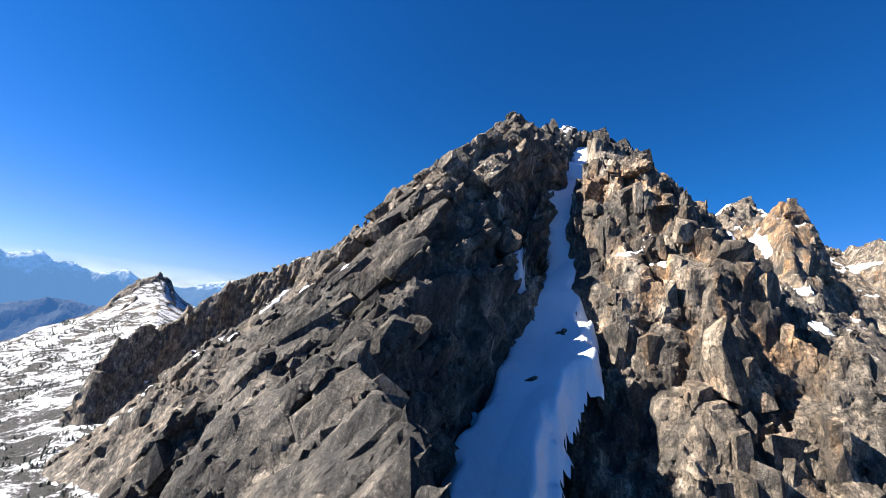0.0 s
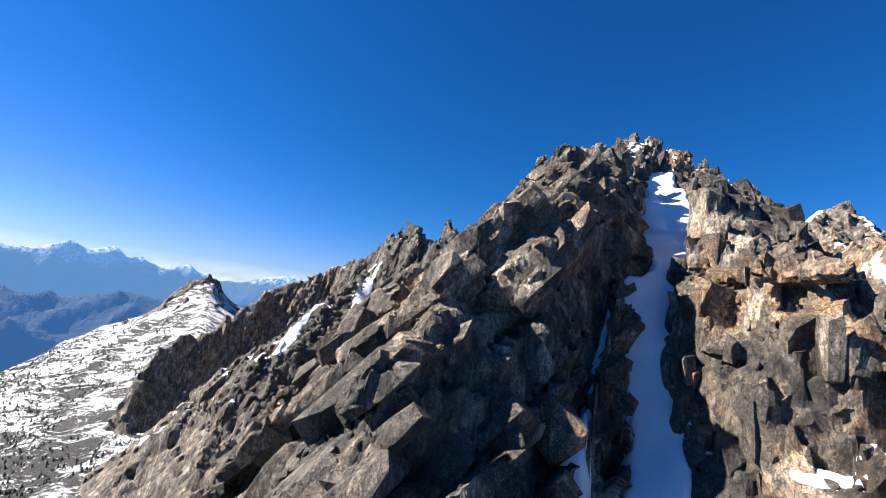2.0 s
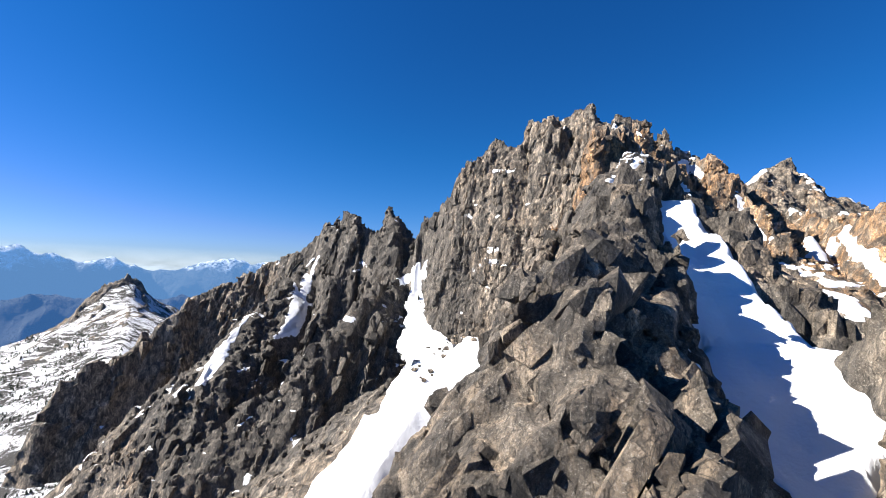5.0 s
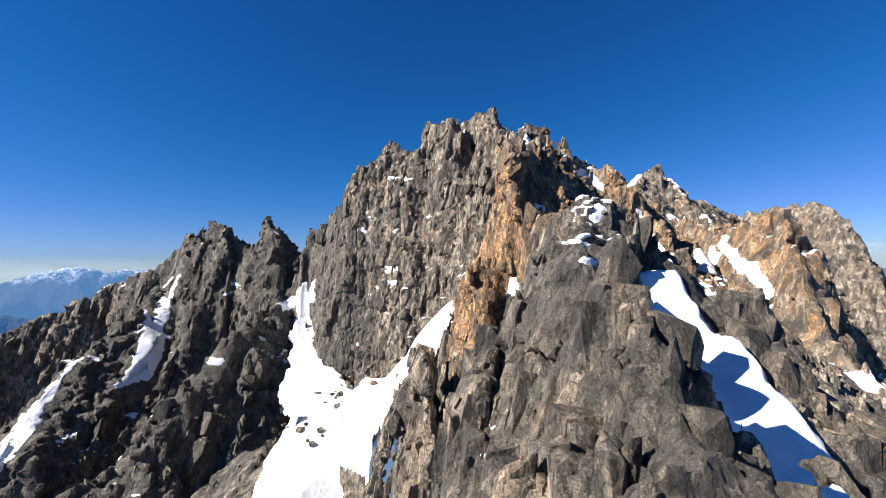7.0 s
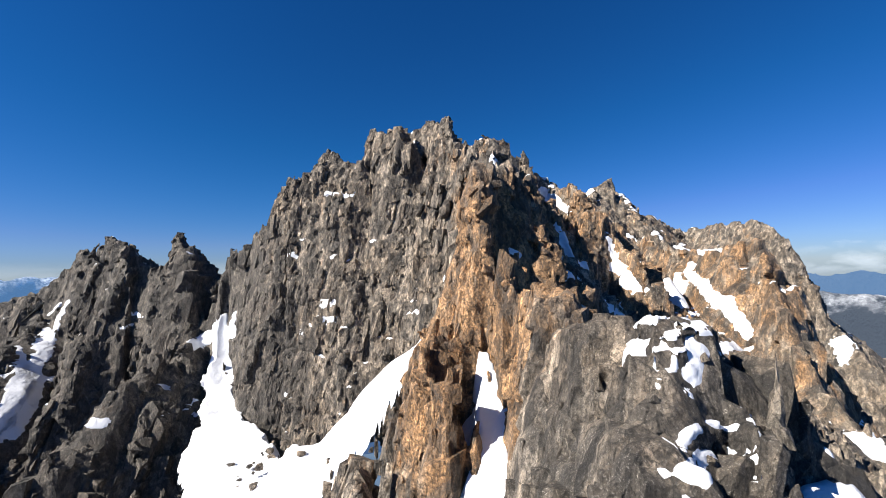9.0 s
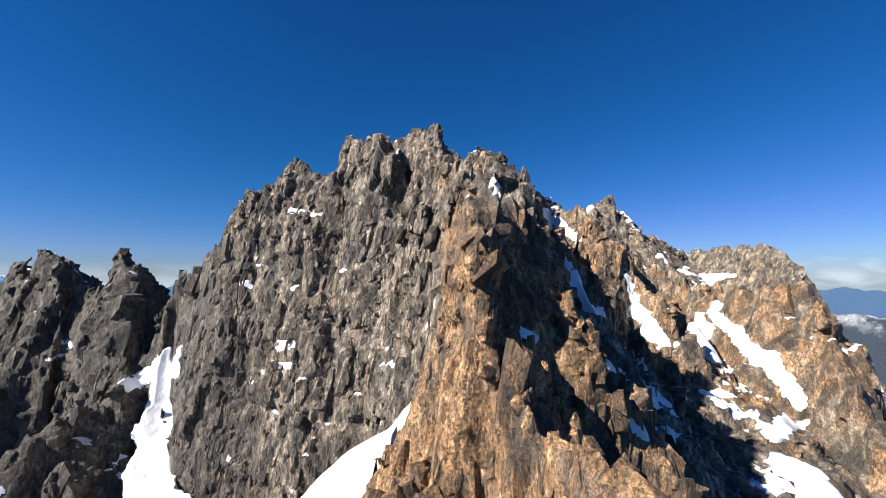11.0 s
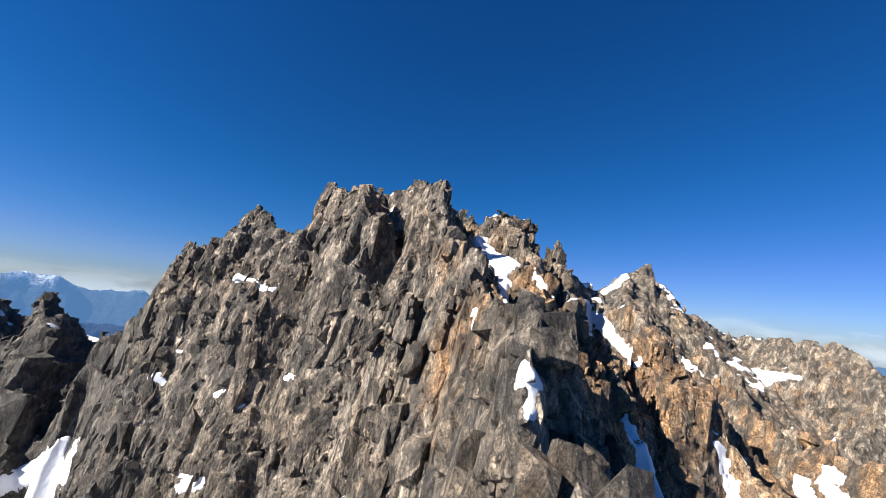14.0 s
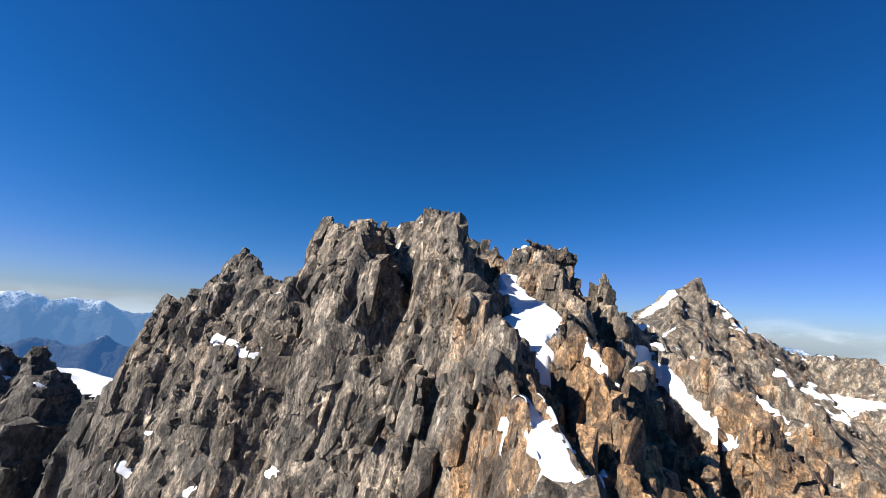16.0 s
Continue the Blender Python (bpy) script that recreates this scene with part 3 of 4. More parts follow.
def solid(box, step):
    """The field of the rock over a box: below zero inside. Gives the field and the crest of each column."""
    (x0, x1), (y0, y1), (z0, z1) = box
    xs, ys, zs = (np.arange(a, b + step / 2, step, dtype=np.float32) for a, b in ((x0, x1), (y0, y1), (z0, z1)))
    gx, gy = np.meshgrid(xs, ys, indexing="ij")
    ground, who = land(*bent(gx, gy))
    ax, ay = np.gradient(ground, step)
    lean = np.sqrt(1 + np.minimum(ax * ax + ay * ay, 16))
    calm = np.where(lean > 2.4, 1, np.clip(-snow_reach(gx, gy) / 2.5, 0.12, 1))
    calm = np.minimum(calm, np.clip(-stripe_reach(gx, gy) / 1.2, 0.3, 1))
    roof = ground
    for axis in (0, 1):  # no block stands far above the crest that it is part of
        wide = [np.roll(roof, s, axis) for s in range(-round(4 / step), round(4 / step) + 1)]
        roof = np.max(wide, 0)
    roof = roof + 1.6 * smooth_noise((gx / 4, gy / 4), 17) + 0.9 * smooth_noise((gx / 1.7, gy / 1.7), 18) - 0.7
    field = (zs[None, None, :] - ground[:, :, None]) / lean[:, :, None]
    near = np.nonzero(np.abs(field) < 7.5)
    p = [xs[near[0]], ys[near[1]], zs[near[2]]]
    proud = jointed(p, step)
    field[near] -= proud * calm[near[0], near[1]]
    field = np.maximum(field, (zs[None, None, :] - roof[:, :, None]) * 0.7)
    return field, who, (xs[0], ys[0], zs[0])


def skin(field, origin, step):
    """The surface of a solid, by surface nets: places and faces of four."""
    inside = field < 0
    nx, ny, nz = field.shape
    count = np.zeros((nx - 1, ny - 1, nz - 1), np.int8)
    for a in (0, 1):
        for b in (0, 1):
            for c in (0, 1):
                count += inside[a : nx - 1 + a, b : ny - 1 + b, c : nz - 1 + c]
    mixed = np.nonzero((count > 0) & (count < 8))
    number = np.full(count.shape, -1, np.int32)
    number[mixed] = np.arange(len(mixed[0]))
    total = np.zeros((len(mixed[0]), 3), np.float32)
    hits = np.zeros(len(mixed[0]), np.float32)
    for axis in range(3):
        for b in (0, 1):
            for c in (0, 1):
                corner = [0, 0, 0]
                corner[(axis + 1) % 3], corner[(axis + 2) % 3] = b, c
                far = list(corner)
                far[axis] = 1
                f0 = field[tuple(m + o for m, o in zip(mixed, corner))]
                f1 = field[tuple(m + o for m, o in zip(mixed, far))]
                cross = (f0 < 0) != (f1 < 0)
                t = np.where(cross, f0 / np.where(cross, f0 - f1, 1), 0)
                at = np.array(corner, np.float32)[None, :] + t[:, None] * (np.arange(3) == axis)[None, :]
                total += at * cross[:, None]
                hits += cross
    places = np.stack(mixed, 1) + total / hits[:, None]
    places = places * step + np.array(origin, np.float32)
    faces = []
    for axis in range(3):
        a, b = (axis + 1) % 3, (axis + 2) % 3
        low, high = [slice(None)] * 3, [slice(None)] * 3
        low[axis], high[axis] = slice(0, -1), slice(1, None)
        for s in (low, high):
            s[a], s[b] = slice(1, -1), slice(1, -1)
        first, second = inside[tuple(low)], inside[tuple(high)]
        for order, cells in ((1, np.nonzero(first & ~second)), (-1, np.nonzero(~first & second))):
            cell = np.stack(cells, 1)
            cell[:, a] += 1
            cell[:, b] += 1
            loop = []
            for da, db in ((-1, -1), (0, -1), (0, 0), (-1, 0)):
                c = cell.copy()
                c[:, a] += da
                c[:, b] += db
                loop.append(number[c[:, 0], c[:, 1], c[:, 2]])
            quad = np.stack(loop, 1)
            faces.append(quad if order == 1 else quad[:, ::-1])
    faces = np.concatenate(faces)
    return places, faces[(faces >= 0).all(1)]


def mesh_from(name, places, faces, material, smooth=True):
    """A mesh from arrays, all faces with the same number of corners."""
    data = bpy.data.meshes.new(name)
    sides = faces.shape[1]
    data.vertices.add(len(places))
    data.vertices.foreach_set("co", np.ascontiguousarray(places, np.float32).ravel())
    data.loops.add(faces.size)
    data.loops.foreach_set("vertex_index", np.ascontiguousarray(faces, np.int32).ravel())
    data.polygons.add(len(faces))
    data.polygons.foreach_set("loop_start", np.arange(0, faces.size, sides, dtype=np.int32))
    data.polygons.foreach_set("use_smooth", np.full(len(faces), smooth))
    data.update(calc_edges=True)
    data.validate()
    data.materials.append(material)
    return data


def part_of(places, faces, keep):
    """The chosen faces with only their own corners."""
    faces = faces[keep]
    used, back = np.unique(faces, return_inverse=True)
    return places[used], back.reshape(faces.shape)


def face_facts(places, faces):
    a, b, c, d = (places[faces[:, n]] for n in range(4))
    cross = np.cross(c - a, d - b)
    area = np.linalg.norm(cross, axis=1)
    return (a + b + c + d) / 4, cross / np.maximum(area, 1e-9)[:, None], area / 2


MASSIFS = {
    "rock_buttress": (("south_buttress",), "brown granite buttress of stacked lichen-dark slabs below the ridge"),
    "rock_wall": (("east_wall",), "tan sunlit granite wall beside the snow couloir"),
    "rock_arete": (("arete", "gendarme", "couloir_rib"), "dark grey granite arete with cracked slabs and snow pockets"),
    "rock_pillar": (("orange_pillar",), "rust-orange and grey granite pillar rising to the summit"),
    "summit_peak": (("summit", "west_spur"), "jagged grey granite summit peak with a steep blocky face"),
    "pinnacle_ridge": (("pinnacle_ridge", "front_rib", "west_buttress"), "dark shaded granite ridge with pinnacles and snow gullies"),
    "rock_tower": (("east_towers", "mid_tower", "east_spur", "col_rib"), "rusty orange granite tower group with shaded clefts"),
    "mountain_flank": (("east_peak", "orange_shoulder", "mesa", "east_basin"), "orange-brown mountain flank with a pointed peak and flat-topped shoulder"),
    "snow_bowl_bed": (("west_bowl",), "rocky bed under the snow bowl below the face"),
}
OWNER = np.zeros(len(CRESTS) + 1, np.int16)
for n, (names, _) in enumerate(MASSIFS.values()):
    for m, crest in enumerate(CRESTS):
        if crest[0] in names:
            OWNER[m] = n
OWNER[-1] = len(MASSIFS) - 1

NEAR = ((-36, 56), (-4, 150), (-40, 70))
MID = ((-44, 116), (146, 280), (-8, 132))
WIDE = ((-170, 190), (-45, 335), (-75, 132))
LEFT = ((-250, -44), (252, 432), (-74, 104))
RIGHT = ((112, 372), (148, 420), (-24, 142))
FAR = ((-330, 520), (120, 560), (-120, 140))
skins = {name: [] for name in MASSIFS}


def inside_box(c, box, slack):
    keep = np.ones(len(c), bool)
    for n, (a, b) in enumerate(box):
        keep &= (c[:, n] > a + slack) & (c[:, n] < b - slack)
    return keep


def bodies(places, faces):
    """For each face, a number that all faces joined to it share."""
    label = np.arange(len(places))
    while True:
        low = label[faces].min(1)
        then = label.copy()
        for n in range(4):
            np.minimum.at(then, faces[:, n], low)
        then = then[then]
        if (then == label).all():
            break
        label = then
    return label[faces[:, 0]]


def grounded(places, faces):
    """Leaves out what hangs free of the main body."""
    own = bodies(places, faces)
    return faces[np.bincount(own)[own] > 4000]


facts = []
for box, step, inner in ((NEAR, 0.52, ()), (MID, 0.8, (NEAR,)), (LEFT, 1.45, ()), (RIGHT, 1.5, ()), (WIDE, 1.3, (NEAR, MID, LEFT, RIGHT)), (FAR, 3.2, (WIDE, LEFT, RIGHT))):
    field, who, origin = solid(box, step)
    places, faces = skin(field, origin, step)
    faces = grounded(places, faces)
    centre, normal, area = face_facts(places, faces)
    keep = np.ones(len(faces), bool)
    for other in inner:
        keep &= ~inside_box(centre, other, 1.5 * step)
    i = np.clip(((centre[:, 0] - origin[0]) / step).astype(int), 0, who.shape[0] - 1)
    j = np.clip(((centre[:, 1] - origin[1]) / step).astype(int), 0, who.shape[1] - 1)
    owner = OWNER[who[i, j]]
    for n, name in enumerate(MASSIFS):
        chosen = keep & (owner == n)
        if chosen.any():
            skins[name].append(part_of(places, faces, chosen))
    facts.append((centre[keep], normal[keep], area[keep], owner[keep], step))
    del field

mountain = {}
for name, pieces in skins.items():
    start, all_places, all_faces = 0, [], []
    for places, faces in pieces:
        all_places.append(places)
        all_faces.append(faces + start)
        start += len(places)
    whole, shell = np.concatenate(all_places), np.concatenate(all_faces)
    if name == "snow_bowl_bed":
        own = bodies(whole, shell)
        whole, shell = part_of(whole, shell, own == np.bincount(own).argmax())
    ob = new(name, mesh_from(name, whole, shell, ROCK, False))
    mountain[name] = tagged(ob, MASSIFS[name][1], "mountain" if "peak" in name or "flank" in name or "ridge" in name else "rock")


# ---- snow in the gullies and the bowl ----
def snow_sheet(name, label, height, box, step=0.5, ragged_by=1.0, margin=1.5):
    """A bed of snow over a stretch of the plan. height(x, y) gives its top and how far inside its edge a place lies."""
    (x0, x1), (y0, y1) = box
    xs, ys = np.arange(x0, x1, step, dtype=np.float32), np.arange(y0, y1, step, dtype=np.float32)
    gx, gy = np.meshgrid(xs, ys, indexing="ij")
    top, reach = height(*bent(gx, gy))
    ragged = 2.2 * (smooth_noise((gx / 4.5, gy / 4.5), 81) - 0.5) + 1.2 * (smooth_noise((gx / 1.7, gy / 1.7), 82) - 0.5) + 0.5 * (smooth_noise((gx / 0.7, gy / 0.7), 84) - 0.5)
    reach = reach + ragged_by * ragged
    top = top + 0.35 * (smooth_noise((gx / 6, gy / 6), 83) - 0.5) - 2.4 * np.maximum(0.4 - reach, 0)
    number = np.arange(gx.size).reshape(gx.shape)
    quad = np.stack([number[:-1, :-1], number[1:, :-1], number[1:, 1:], number[:-1, 1:]], -1).reshape(-1, 4)
    places = np.stack([gx, gy, top], -1).reshape(-1, 3)
    keep = (reach.ravel()[quad] > -margin).all(1)
    ob = new(name, mesh_from(name, *part_of(places, quad, keep), SNOW))
    return tagged(ob, label, "snow", "snow beds")


BOWL = GULLIES[3][0]


def gully_snow(points, lift, wider=1.2):
    def height(x, y):
        d, side, past, (floor, half) = line_field(x, y, points)
        south = (side < 0) & (points is BOWL)  # the bowl falls away to the south
        return floor + lift + np.where(south, -1.0, 0.10) * d, np.where(south, np.minimum(16, 3 * half + 1), half) + wider - d * np.where(past, 1.6, 1)
    xs, ys, halves = [p[0] for p in points], [p[1] for p in points], (25 if points is BOWL else max(p[3] for p in points)) + 5
    return height, ((min(xs) - halves, max(xs) + halves), (min(ys) - halves, max(ys) + halves))


def finer(places, faces, n):
    """Each face of four cut into n by n."""
    a, b, c, d = (places[faces[:, k]][:, None] for k in range(4))
    u, v = (w.ravel()[None, :, None] for w in np.meshgrid(np.linspace(0, 1, n + 1), np.linspace(0, 1, n + 1), indexing="ij"))
    grid = (a * (1 - u) * (1 - v) + b * u * (1 - v) + c * u * v + d * (1 - u) * v).reshape(-1, 3)
    number = np.arange((n + 1) ** 2).reshape(n + 1, n + 1)
    quad = np.stack([number[:-1, :-1], number[1:, :-1], number[1:, 1:], number[:-1, 1:]], -1).reshape(-1, 4)
    quad = (quad[None] + (np.arange(len(faces)) * (n + 1) ** 2)[:, None, None]).reshape(-1, 4)
    _, first, back = np.unique(np.round(grid * 200).astype(np.int64), axis=0, return_index=True, return_inverse=True)
    return grid[first], back.reshape(-1)[quad]


def laid_snow(points):
    """A patch of old snow on the rock: it follows the rock's skin along a line and thins out to a ragged rim."""
    line = np.array(points, np.float32)
    low, high, most = line[:, :3].min(0), line[:, :3].max(0), line[:, 3].max() * 1.7 + 3
    found, start = [[], []], 0
    for pieces in skins.values():
        for places, faces in pieces:
            near = ((places > low - most) & (places < high + most)).all(1)
            chosen = near[faces].all(1)
            if not chosen.any():
                continue
            p, f = finer(*part_of(places, faces, chosen), 3 if points[0][1] < 150 else 2)
            found[0].append(p)
            found[1].append(f + start)
            start += len(p)
    if not found[0]:
        return
    places, faces = np.concatenate(found[0]), np.concatenate(found[1])
    _, normal, area = face_facts(places, faces)
    up = np.zeros_like(places)
    for k in range(4):
        np.add.at(up, faces[:, k], normal * area[:, None])
    up /= np.maximum(np.linalg.norm(up, axis=1), 1e-6)[:, None]
    reach = np.full(len(places), -1e3, np.float32)
    x, y = bent(places[:, 0].astype(np.float32), places[:, 1].astype(np.float32))
    flat = np.stack([x, y, places[:, 2]], 1)
    for a, b in zip(line, line[1:]):
        along = b[:3] - a[:3]
        t = np.clip(((flat - a[:3]) @ along) / (along @ along + 1e-6), 0, 1)
        away = flat - a[:3] - t[:, None] * along
        off = np.abs((away * up).sum(1))
        away = np.linalg.norm(away, axis=1)
        reach = np.maximum(reach, a[3] + t * (b[3] - a[3]) - np.sqrt(np.maximum(away ** 2 - np.minimum(off, 4) ** 2, 0)))
    size = line[:, 3].max()
    px, py, pz = places.T
    rag = min(1.6, 0.35 + 0.3 * size)
    reach = reach - 0.35 * size * (points[0][0] < -40)
    reach = reach + rag * (1.6 * (smooth_noise((px / 3.1, py / 3.1, pz / 3.1), 81) - 0.5) + 1.3 * (smooth_noise((px / 1.1, py / 1.1, pz / 1.1), 82) - 0.5))
    reach = reach + np.clip(up[:, 2] - 0.35, -0.5, 0.3) * (0.6 + 0.5 * size) - (0.3 if points[0][1] < 130 else 0)
    keep = (reach[faces] > -0.5).all(1)
    if keep.sum() < 4:
        return
    deep = np.clip(0.4 * reach, -0.35, 0.22)[:, None]
    lifted = places + up * deep * 0.5 + np.array((0, 0, 1)) * deep * 0.6
    faces = faces[keep]
    own = bodies(places, faces)
    for body in np.unique(own):
        mine = own == body
        if mine.sum() > 25 and reach[faces[mine]].max() > 0.3:
            ob = new("snow_patch", mesh_from("snow_patch", *part_of(lifted, faces, mine), SNOW))
            tagged(ob, "white patch of old snow lying on the rock slope", "snow", "snow beds")


for points in STRIPES:
    laid_snow(points)
for points, _ in GULLIES:
    if points is BOWL:
        snow_sheet("snow_bowl", "smooth white snow bowl dotted with stones below the rock face", *gully_snow(points, 0.9, 1.0), 0.8, 1.5)
    else:
        first = points is GULLIES[0][0]
        snow_sheet("snow_couloir", "narrow bed of white snow filling a rock couloir", *gully_snow(points, 1.2 if first else 1.0, 0.1 if points[0][3] < 0.5 else 1.0), 0.35 if first else 0.4, 1.3 if first else 1.0)

# thin snow that lies on ledges
ledge_places, ledge_faces, start = [], [], 0
for (name, pieces) in skins.items():
    if name not in ("summit_peak", "rock_tower", "mountain_flank", "pinnacle_ridge", "rock_pillar"):
        continue
    for places, faces in pieces:
        centre, normal, area = face_facts(places, faces)
        flat = np.zeros(len(places), np.float32)
        hits = np.zeros(len(places), np.float32)
        for k in range(4):
            np.add.at(flat, faces[:, k], normal[:, 2])
            np.add.at(hits, faces[:, k], 1)
        flat /= np.maximum(hits, 1)
        px, py, pz = places.T
        lies = smooth_noise((px / 11, py / 11, pz / 11), 91) + 0.3 * smooth_noise((px / 3, py / 3, pz / 3), 92) + 0.12 * smooth_noise((px, py, pz), 93)
        lies = (lies - 0.98) * 2.2 + 1.3 * (flat - 0.70)
        lies = np.where(py > 30, np.minimum(lies, (flat - 0.5) * 1.5), -1)
        keep = (lies[faces] > -0.25).all(1) & (lies[faces] > 0).any(1)
        if not keep.any():
            continue
        lift = places.copy()
        lift[:, 2] += np.clip(lies, -0.4, 0.35)
        p, f = part_of(lift, faces, keep)
        ledge_places.append(p)
        ledge_faces.append(f + start)
        start += len(p)
tagged(new("ledge_snow", mesh_from("ledge_snow", np.concatenate(ledge_places), np.concatenate(ledge_faces), SNOW)), "small white patches of old snow on rock ledges", "snow", kind="stuff")


# ---- stones ----
def stone_mesh(seed):
    """An angular block: a box with shifted corners, some of them broken off."""
    rng = random.Random(seed)
    bm = bmesh.new()
    for x in (-1, 1):
        for y in (-1, 1):
            for z in (-1, 1):
                p = Vector((x, y, z)) * 0.5
                p += Vector([rng.uniform(-0.2, 0.2) for _ in range(3)])
                if rng.random() < 0.45:
                    for n in range(3):
                        q = p.copy()
                        q[n] *= rng.uniform(0.0, 0.75)
                        bm.verts.new(q)
                else:
                    bm.verts.new(p)
    bmesh.ops.convex_hull(bm, input=bm.verts)
    loose = [v for v in bm.verts if not v.link_faces]
    bmesh.ops.delete(bm, geom=loose, context="VERTS")
    bmesh.ops.recalc_face_normals(bm, faces=bm.faces)
    data = bpy.data.meshes.new("rock_block")
    bm.to_mesh(data)
    bm.free()
    data.materials.append(STONE)
    return data


stones = [stone_mesh(n) for n in range(28)]
shapes = []
for data in stones:
    co = np.empty(len(data.vertices) * 3, np.float32)
    data.vertices.foreach_get("co", co)
    shapes.append((co.reshape(-1, 3), np.array([p.vertices[:] for p in data.polygons], np.int32)))

rng = np.random.default_rng(7)


def lay_stones(centre, normal, count, weight, low, high):
    """Places, turns and sizes of slabs and blocks bedded in the rock's skin, laid along its joints."""
    pick = rng.choice(len(centre), count, p=weight / weight.sum())
    n, c = normal[pick], centre[pick]
    leaning = (c[:, 1] < 92) & (c[:, 0] < 13)
    sheer = (c[:, 1] < 100) & ~leaning
    axes = np.where(leaning[:, None, None], LEANING, np.where(sheer[:, None, None], SHEER, JOINTS))
    slab = rng.random(count) < 0.75
    up = axes[:, 2] + rng.normal(0, 1, (count, 3)) * np.where(slab, 0.08, 0.30)[:, None]
    up /= np.linalg.norm(up, axis=1)[:, None]
    ahead = axes[:, 1] + rng.normal(0, 1, (count, 3)) * np.where(slab, 0.12, 0.4)[:, None] + np.where(slab, 0.35, 0.5)[:, None] * n
    side = np.cross(ahead, up)
    side /= np.maximum(np.linalg.norm(side, axis=1), 1e-6)[:, None]
    ahead = np.cross(up, side)
    size = low * (high / low) ** (rng.random(count) ** 1.7)
    tall = np.where(slab, rng.uniform(1.3, 3.2, count), rng.uniform(0.5, 1.6, count))
    shape = np.stack([rng.uniform(0.5, 1.3, count), rng.uniform(0.45, 1.2, count), tall], 1) * size[:, None]
    turn = np.stack([side, ahead, up], 2)
    deep = (np.abs(np.einsum("nij,ni->nj", turn, n)) * shape).sum(1) * 0.5
    at = c - n * (deep * np.where(n[:, 2] > 0.6, rng.uniform(0.8, 1.0, count), rng.uniform(0.62, 0.95, count)))[:, None]
    return at, turn, shape


def is_bare(c, n):
    return snow_reach(c[:, 0], c[:, 1]) < np.where(n[:, 2] < 0.4, 0.2, -0.4)


heaps = {name: [[], [], 0] for name in MASSIFS}
PARTS = 260
for (centre, normal, area, owner, step), density, low, high in zip(facts, (0.36, 0.4, 0.12, 0.1, 0.13, 0.012), (0.5, 0.6, 0.8, 0.8, 0.6, 1.8), (2.6, 3.4, 5.0, 5.0, 3.4, 7.0)):
    bare = is_bare(centre, normal)
    for n, name in enumerate(MASSIFS):
        mine = np.nonzero((owner == n) & bare & (centre[:, 2] > -74) & ((normal[:, 1] < 0.35) | (centre[:, 1] < 130)))[0]
        if len(mine) < 50:
            continue
        count = int(area[mine].sum() * density * (0.35 if name in ("snow_bowl_bed", "mountain_flank") and step < 2 else 1))
        at, turn, shape = lay_stones(centre[mine], normal[mine], count, area[mine], low, high)
        dry = snow_reach(at[:, 0], at[:, 1]) < -0.35 * shape.max(1)
        crest = np.max([land(*bent(at[:, 0] + a, at[:, 1] + b))[0] for a, b in ((0, 0), (2, 0), (-2, 0), (0, 2), (0, -2))], 0)
        dry &= at[:, 2] + 0.5 * shape[:, 2] < crest + 0.25 * step + 0.9  # none stands free on a crest
        at, turn, shape, count = at[dry], turn[dry], shape[dry], int(dry.sum())
        kinds = rng.integers(0, len(shapes), count)
        heap = heaps[name]
        single = np.argsort(-shape[:, 0] * shape[:, 1])[:PARTS] if step < 1 or name in ("pinnacle_ridge", "mountain_flank", "snow_bowl_bed") and step < 2 else []
        alone = np.zeros(count, bool)
        alone[single] = True
        for s in single:
            ob = new("rock_block", stones[kinds[s]])
            m = Matrix([[*(turn[s][r] * shape[s]), at[s][r]] for r in range(3)] + [[0, 0, 0, 1]])
            ob.parent = mountain[name]
            ob.matrix_basis = m
        for k, (co, tri) in enumerate(shapes):
            those = np.nonzero((kinds == k) & ~alone)[0]
            if not len(those):
                continue
            p = np.einsum("nij,nvj->nvi", turn[those] * shape[those][:, None, :], np.broadcast_to(co, (len(those), *co.shape))) + at[those][:, None, :]
            f = tri[None] + (np.arange(len(those)) * len(co))[:, None, None] + heap[2]
            heap[0].append(p.reshape(-1, 3))
            heap[1].append(f.reshape(-1, 3))
            heap[2] += len(those) * len(co)
for name, (p, f, total) in heaps.items():
    if total:
        ob = new("rubble", mesh_from("rubble", np.concatenate(p), np.concatenate(f), RUBBLE, False))
        ob.parent = mountain[name]
        tagged(ob, kind="stuff")


# ---- the land round about ----
def sheet(name, label, category, xs, ys, height, material, keep=None, kind="structure"):
    gx, gy = np.meshgrid(np.asarray(xs, np.float32), np.asarray(ys, np.float32), indexing="ij")
    gx, gy, top = height(gx, gy)
    number = np.arange(gx.size).reshape(gx.shape)
    quad = np.stack([number[:-1, :-1], number[1:, :-1], number[1:, 1:], number[:-1, 1:]], -1).reshape(-1, 4)
    ob = new(name, mesh_from(name, np.stack([gx, gy, top], -1).reshape(-1, 3), quad, material))
    return tagged(ob, label, category, kind=kind)


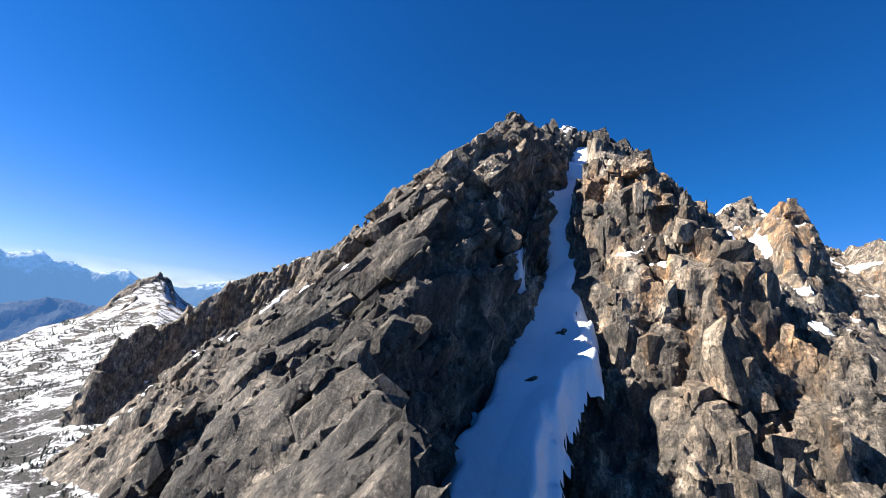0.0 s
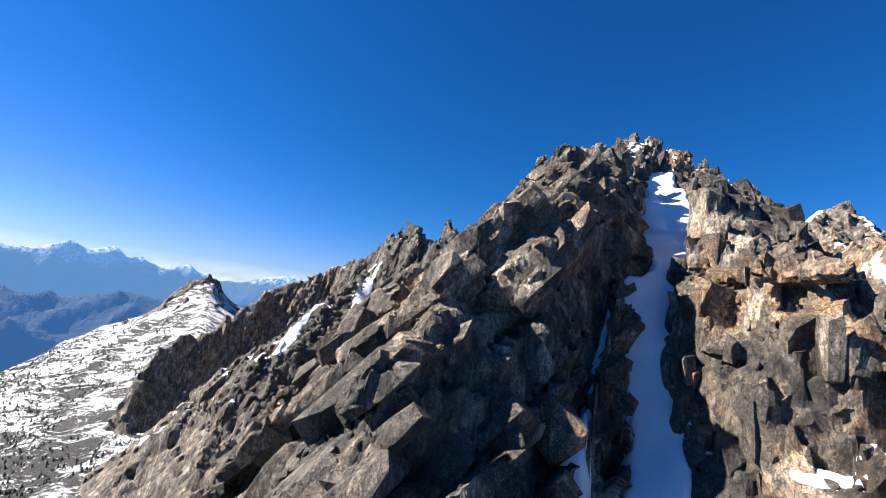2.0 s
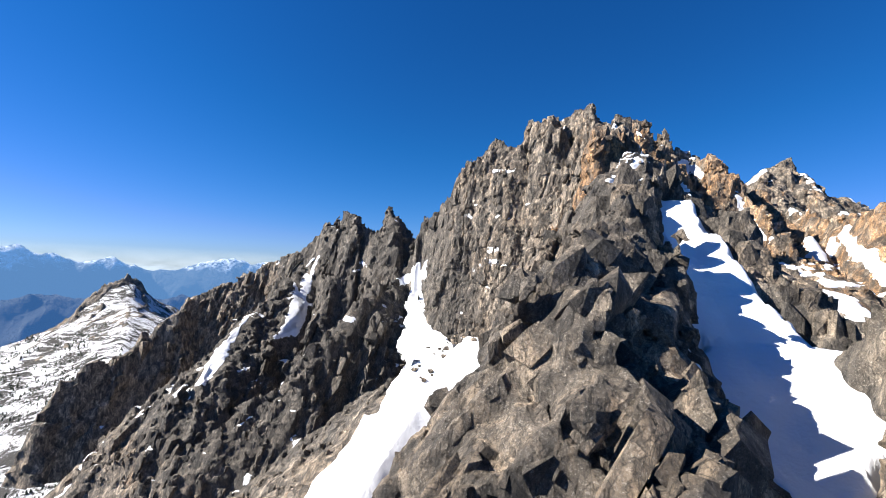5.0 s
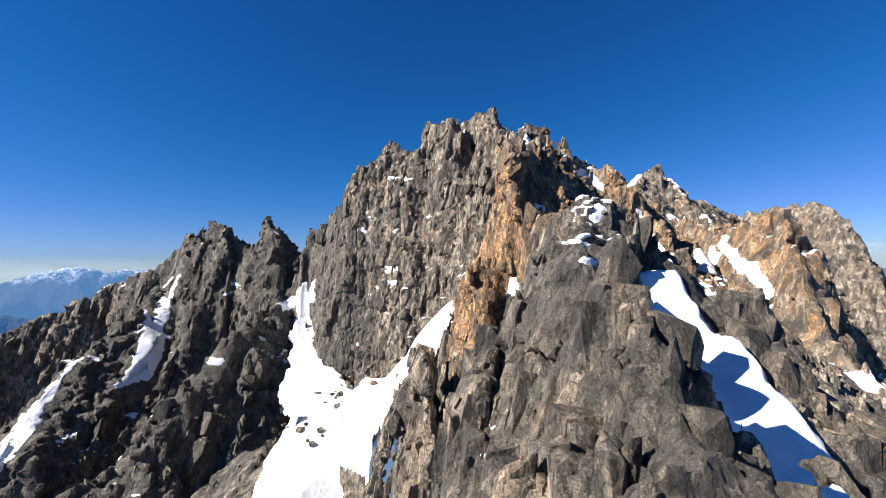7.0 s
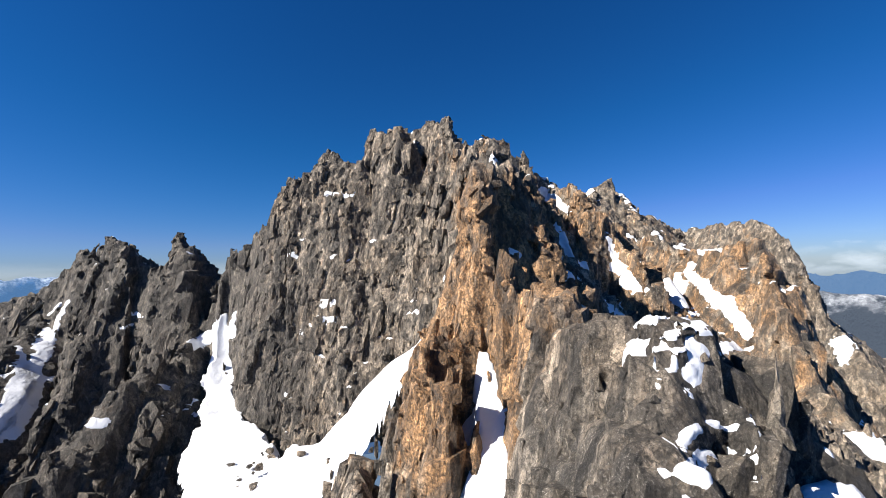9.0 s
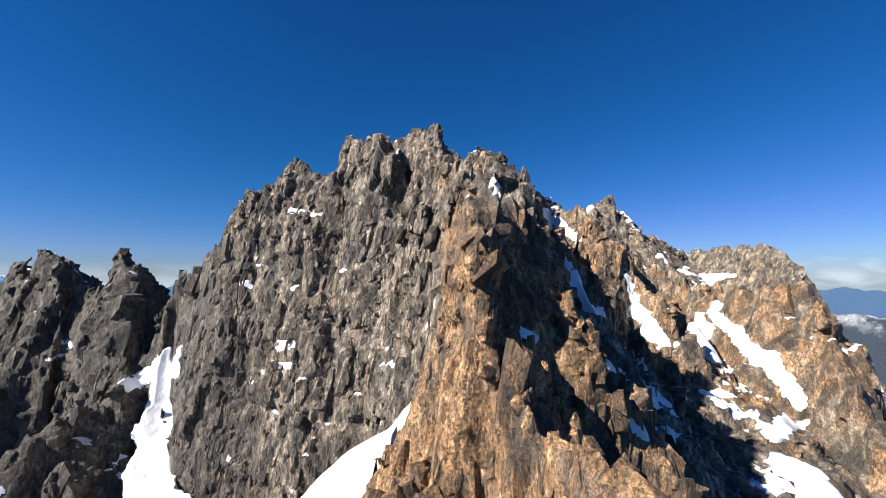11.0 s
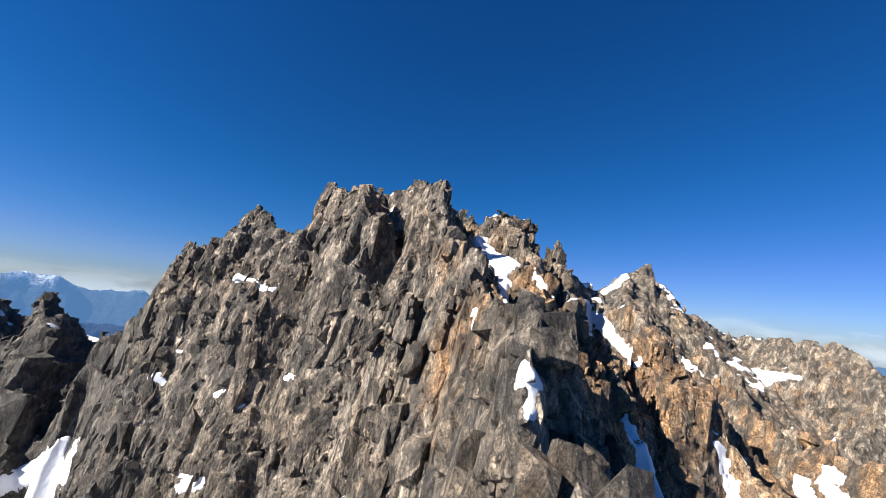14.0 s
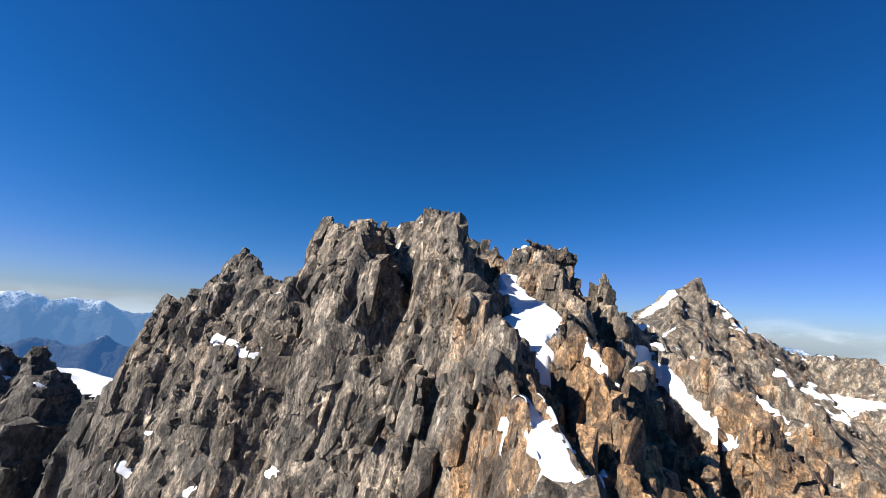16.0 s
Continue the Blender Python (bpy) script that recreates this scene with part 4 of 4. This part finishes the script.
def bench(x, y):
    """The broad snowy bench west of the ridge, and the knoll on its rim."""
    flat = 0.3235 * x + 0.6403 * y - 262.7
    rim = ((x + 600) * -130 + (y - 690) * 160) / 206.2  # metres past the rim, to the north-west
    z = flat - 1.0 * np.maximum(rim, 0) ** 1.05
    z = z + 16 * (rugged(x / 130, y / 130, 5, 21) - 0.5) + 30 * (smooth_noise((x / 240, y / 240), 25) - 0.5)
    z = z - 0.9 * np.maximum((x + 570) * 0.776 + (y - 690) * 0.63, 0) ** 1.05
    knoll = np.hypot(x + 600, y - 680)
    z = z + np.maximum(0, 26 - 0.45 * knoll)
    far = np.hypot(x + 500, y - 500)
    return z - 0.0012 * np.maximum(far - 350, 0) ** 1.9


sheet("snow_bench", "broad mountainside with streaked old snow and dark rock bands", "mountainside", np.arange(-1400, -60, 7), np.arange(20, 1300, 7),
      lambda x, y: (x, y, bench(x, y)), STREAKED)


def knoll_top(x, y):
    """A jagged head of rock on the bench's rim, with shelves of rock round it."""
    d = np.hypot(x + 600, y - 680)
    rock = rugged((x + y) / 40, (y - x) / 24, 5, 26)
    return bench(x, y) - 4 + (5 + np.maximum(0, 15 - 0.2 * d)) * 2.2 * (rock - 0.35)


sheet("rock_knoll", "dark jagged rock knoll with snow between its bands", "rock", np.arange(-720, -480, 2.2), np.arange(560, 780, 2.2),
      lambda x, y: (x, y, knoll_top(x, y)), ROCK)


def ring(radius, deep, top, amount, seed):
    """A mountain range round the place: height over bearing and distance."""
    def height(bearing, part):
        r = radius + part * deep
        x, y = np.sin(bearing) * r, np.cos(bearing) * r
        hump = 1 - np.abs(2 * part - 1) ** 1.5
        z = -900 + hump * (900 + top(bearing) + amount * (smooth_noise((x / 700, y / 700), seed) - 0.5) + 1.1 * amount * (rugged(x / 330, y / 330, 6, seed) - 0.45))
        return x, y, z
    return height


bearings = np.radians(np.arange(-180, 180.01, 0.3))
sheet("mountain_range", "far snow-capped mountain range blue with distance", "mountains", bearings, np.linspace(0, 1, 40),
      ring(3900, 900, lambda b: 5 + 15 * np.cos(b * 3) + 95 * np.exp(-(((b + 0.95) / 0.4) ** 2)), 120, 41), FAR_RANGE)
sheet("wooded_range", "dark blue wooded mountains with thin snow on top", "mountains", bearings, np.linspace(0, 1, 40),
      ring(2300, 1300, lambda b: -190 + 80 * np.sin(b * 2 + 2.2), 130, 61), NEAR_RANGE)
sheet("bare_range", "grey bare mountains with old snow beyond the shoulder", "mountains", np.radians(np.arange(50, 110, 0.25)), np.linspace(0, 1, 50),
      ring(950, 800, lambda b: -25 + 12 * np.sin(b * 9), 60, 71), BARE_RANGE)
sheet("snow_field", "smooth old snow slope behind the dark pinnacle ridge", "snow", np.arange(-170, -76, 2.5), np.arange(400, 500, 2.5),
      lambda x, y: (x, y, 62 - 0.2 * np.maximum(0, x + 128) - 0.02 * (x + 128) ** 2 * (x < -128) - 0.006 * (y - 425) ** 2 + 5 * smooth_noise((x / 14, y / 14), 72)), SNOW)
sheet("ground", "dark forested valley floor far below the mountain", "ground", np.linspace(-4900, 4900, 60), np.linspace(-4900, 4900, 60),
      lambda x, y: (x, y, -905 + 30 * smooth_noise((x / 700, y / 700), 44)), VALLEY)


def cloud(name, label, start, end, low, high, material):
    """A thin bank of cloud behind the ranges, standing far off along an arc."""
    return sheet(name, label, "cloud", np.radians(np.arange(start, end, 1.0)), np.linspace(0, 1, 9),
                 lambda b, h: (np.sin(b) * (4800 - 60 * h), np.cos(b) * (4800 - 60 * h), low + (high - low) * h), material)


cloud("cloud_bank", "low white cloud bank over the far mountains", -110, 20, -220, 190, CLOUD_BANK)
cloud("cloud_streak", "thin flat cloud streaks over the horizon", 30, 100, -120, 300, CLOUD_STREAK)


# ---- stones on the snow, and the trees of the bench ----
def boulder(x, y, size, kind, turn):
    """A loose stone half sunk in the bowl's snow."""
    height, _ = gully_snow(BOWL, 0.9)
    z, _ = height(*bent(np.array([x], np.float32), np.array([y], np.float32)))
    ob = new("boulder", stones[kind])
    ob.matrix_basis = pose(x, y, float(z[0]) + 0.12 * size, 10 * turn, 14 * turn, 140 * turn) @ Matrix.Diagonal((size, size * 0.8, size * 0.6, 1))
    return tagged(ob, "loose brown granite boulder half sunk in the snow bowl", "boulder", "stones on the snow")


dice = random.Random(5)
for n in range(46):
    near = dice.choice(((-24, 226, 5), (-18, 232, 4), (-20, 218, 4), (-8, 230, 6)))
    boulder(dice.gauss(near[0], near[2]), dice.gauss(near[1], near[2]), dice.choice((0.5, 0.7, 0.9, 1.3, 2.0)), dice.randrange(28), dice.uniform(-1, 1))


def woods():
    """Stunted conifers, thick on the bench's lower edge, thin higher up."""
    dice = np.random.default_rng(3)
    count = 18000
    x, y = dice.uniform(-1150, -150, count).astype(np.float32), dice.uniform(120, 760, count).astype(np.float32)
    clump = smooth_noise((x / 60, y / 60), 33) + 0.5 * smooth_noise((x / 17, y / 17), 34)
    low = np.clip((-40 - bench(x, y)) / 160, 0, 1)
    keep = clump > 0.9 - 0.45 * low
    x, y = x[keep], y[keep]
    z = bench(x, y)
    tall = dice.uniform(1.5, 4.2, len(x))
    places, faces, start = [], [], 0
    for tier, (low, high, wide) in enumerate(((0.05, 0.65, 0.34), (0.4, 1.0, 0.22))):
        sides = 5
        angle = np.arange(sides) * 2 * np.pi / sides
        spread = wide * tall[:, None] * dice.uniform(0.7, 1.25, (len(x), sides))
        ringed = np.stack([x[:, None] + spread * np.cos(angle), y[:, None] + spread * np.sin(angle), z[:, None] + tall[:, None] * low + dice.normal(0, 0.15, (len(x), sides))], -1)
        tip = np.stack([x, y, z + tall * high], -1)[:, None, :]
        p = np.concatenate([ringed, tip], 1)
        tri = np.array([[k, (k + 1) % sides, sides] for k in range(sides)])
        f = tri[None] + (np.arange(len(x)) * (sides + 1))[:, None, None] + start
        places.append(p.reshape(-1, 3))
        faces.append(f.reshape(-1, 3))
        start += len(x) * (sides + 1)
    ob = new("conifers", mesh_from("conifers", np.concatenate(places), np.concatenate(faces), NEEDLES, False))
    return tagged(ob, "scattered dark stunted conifers on the snowy bench", "trees", kind="stuff")


woods()
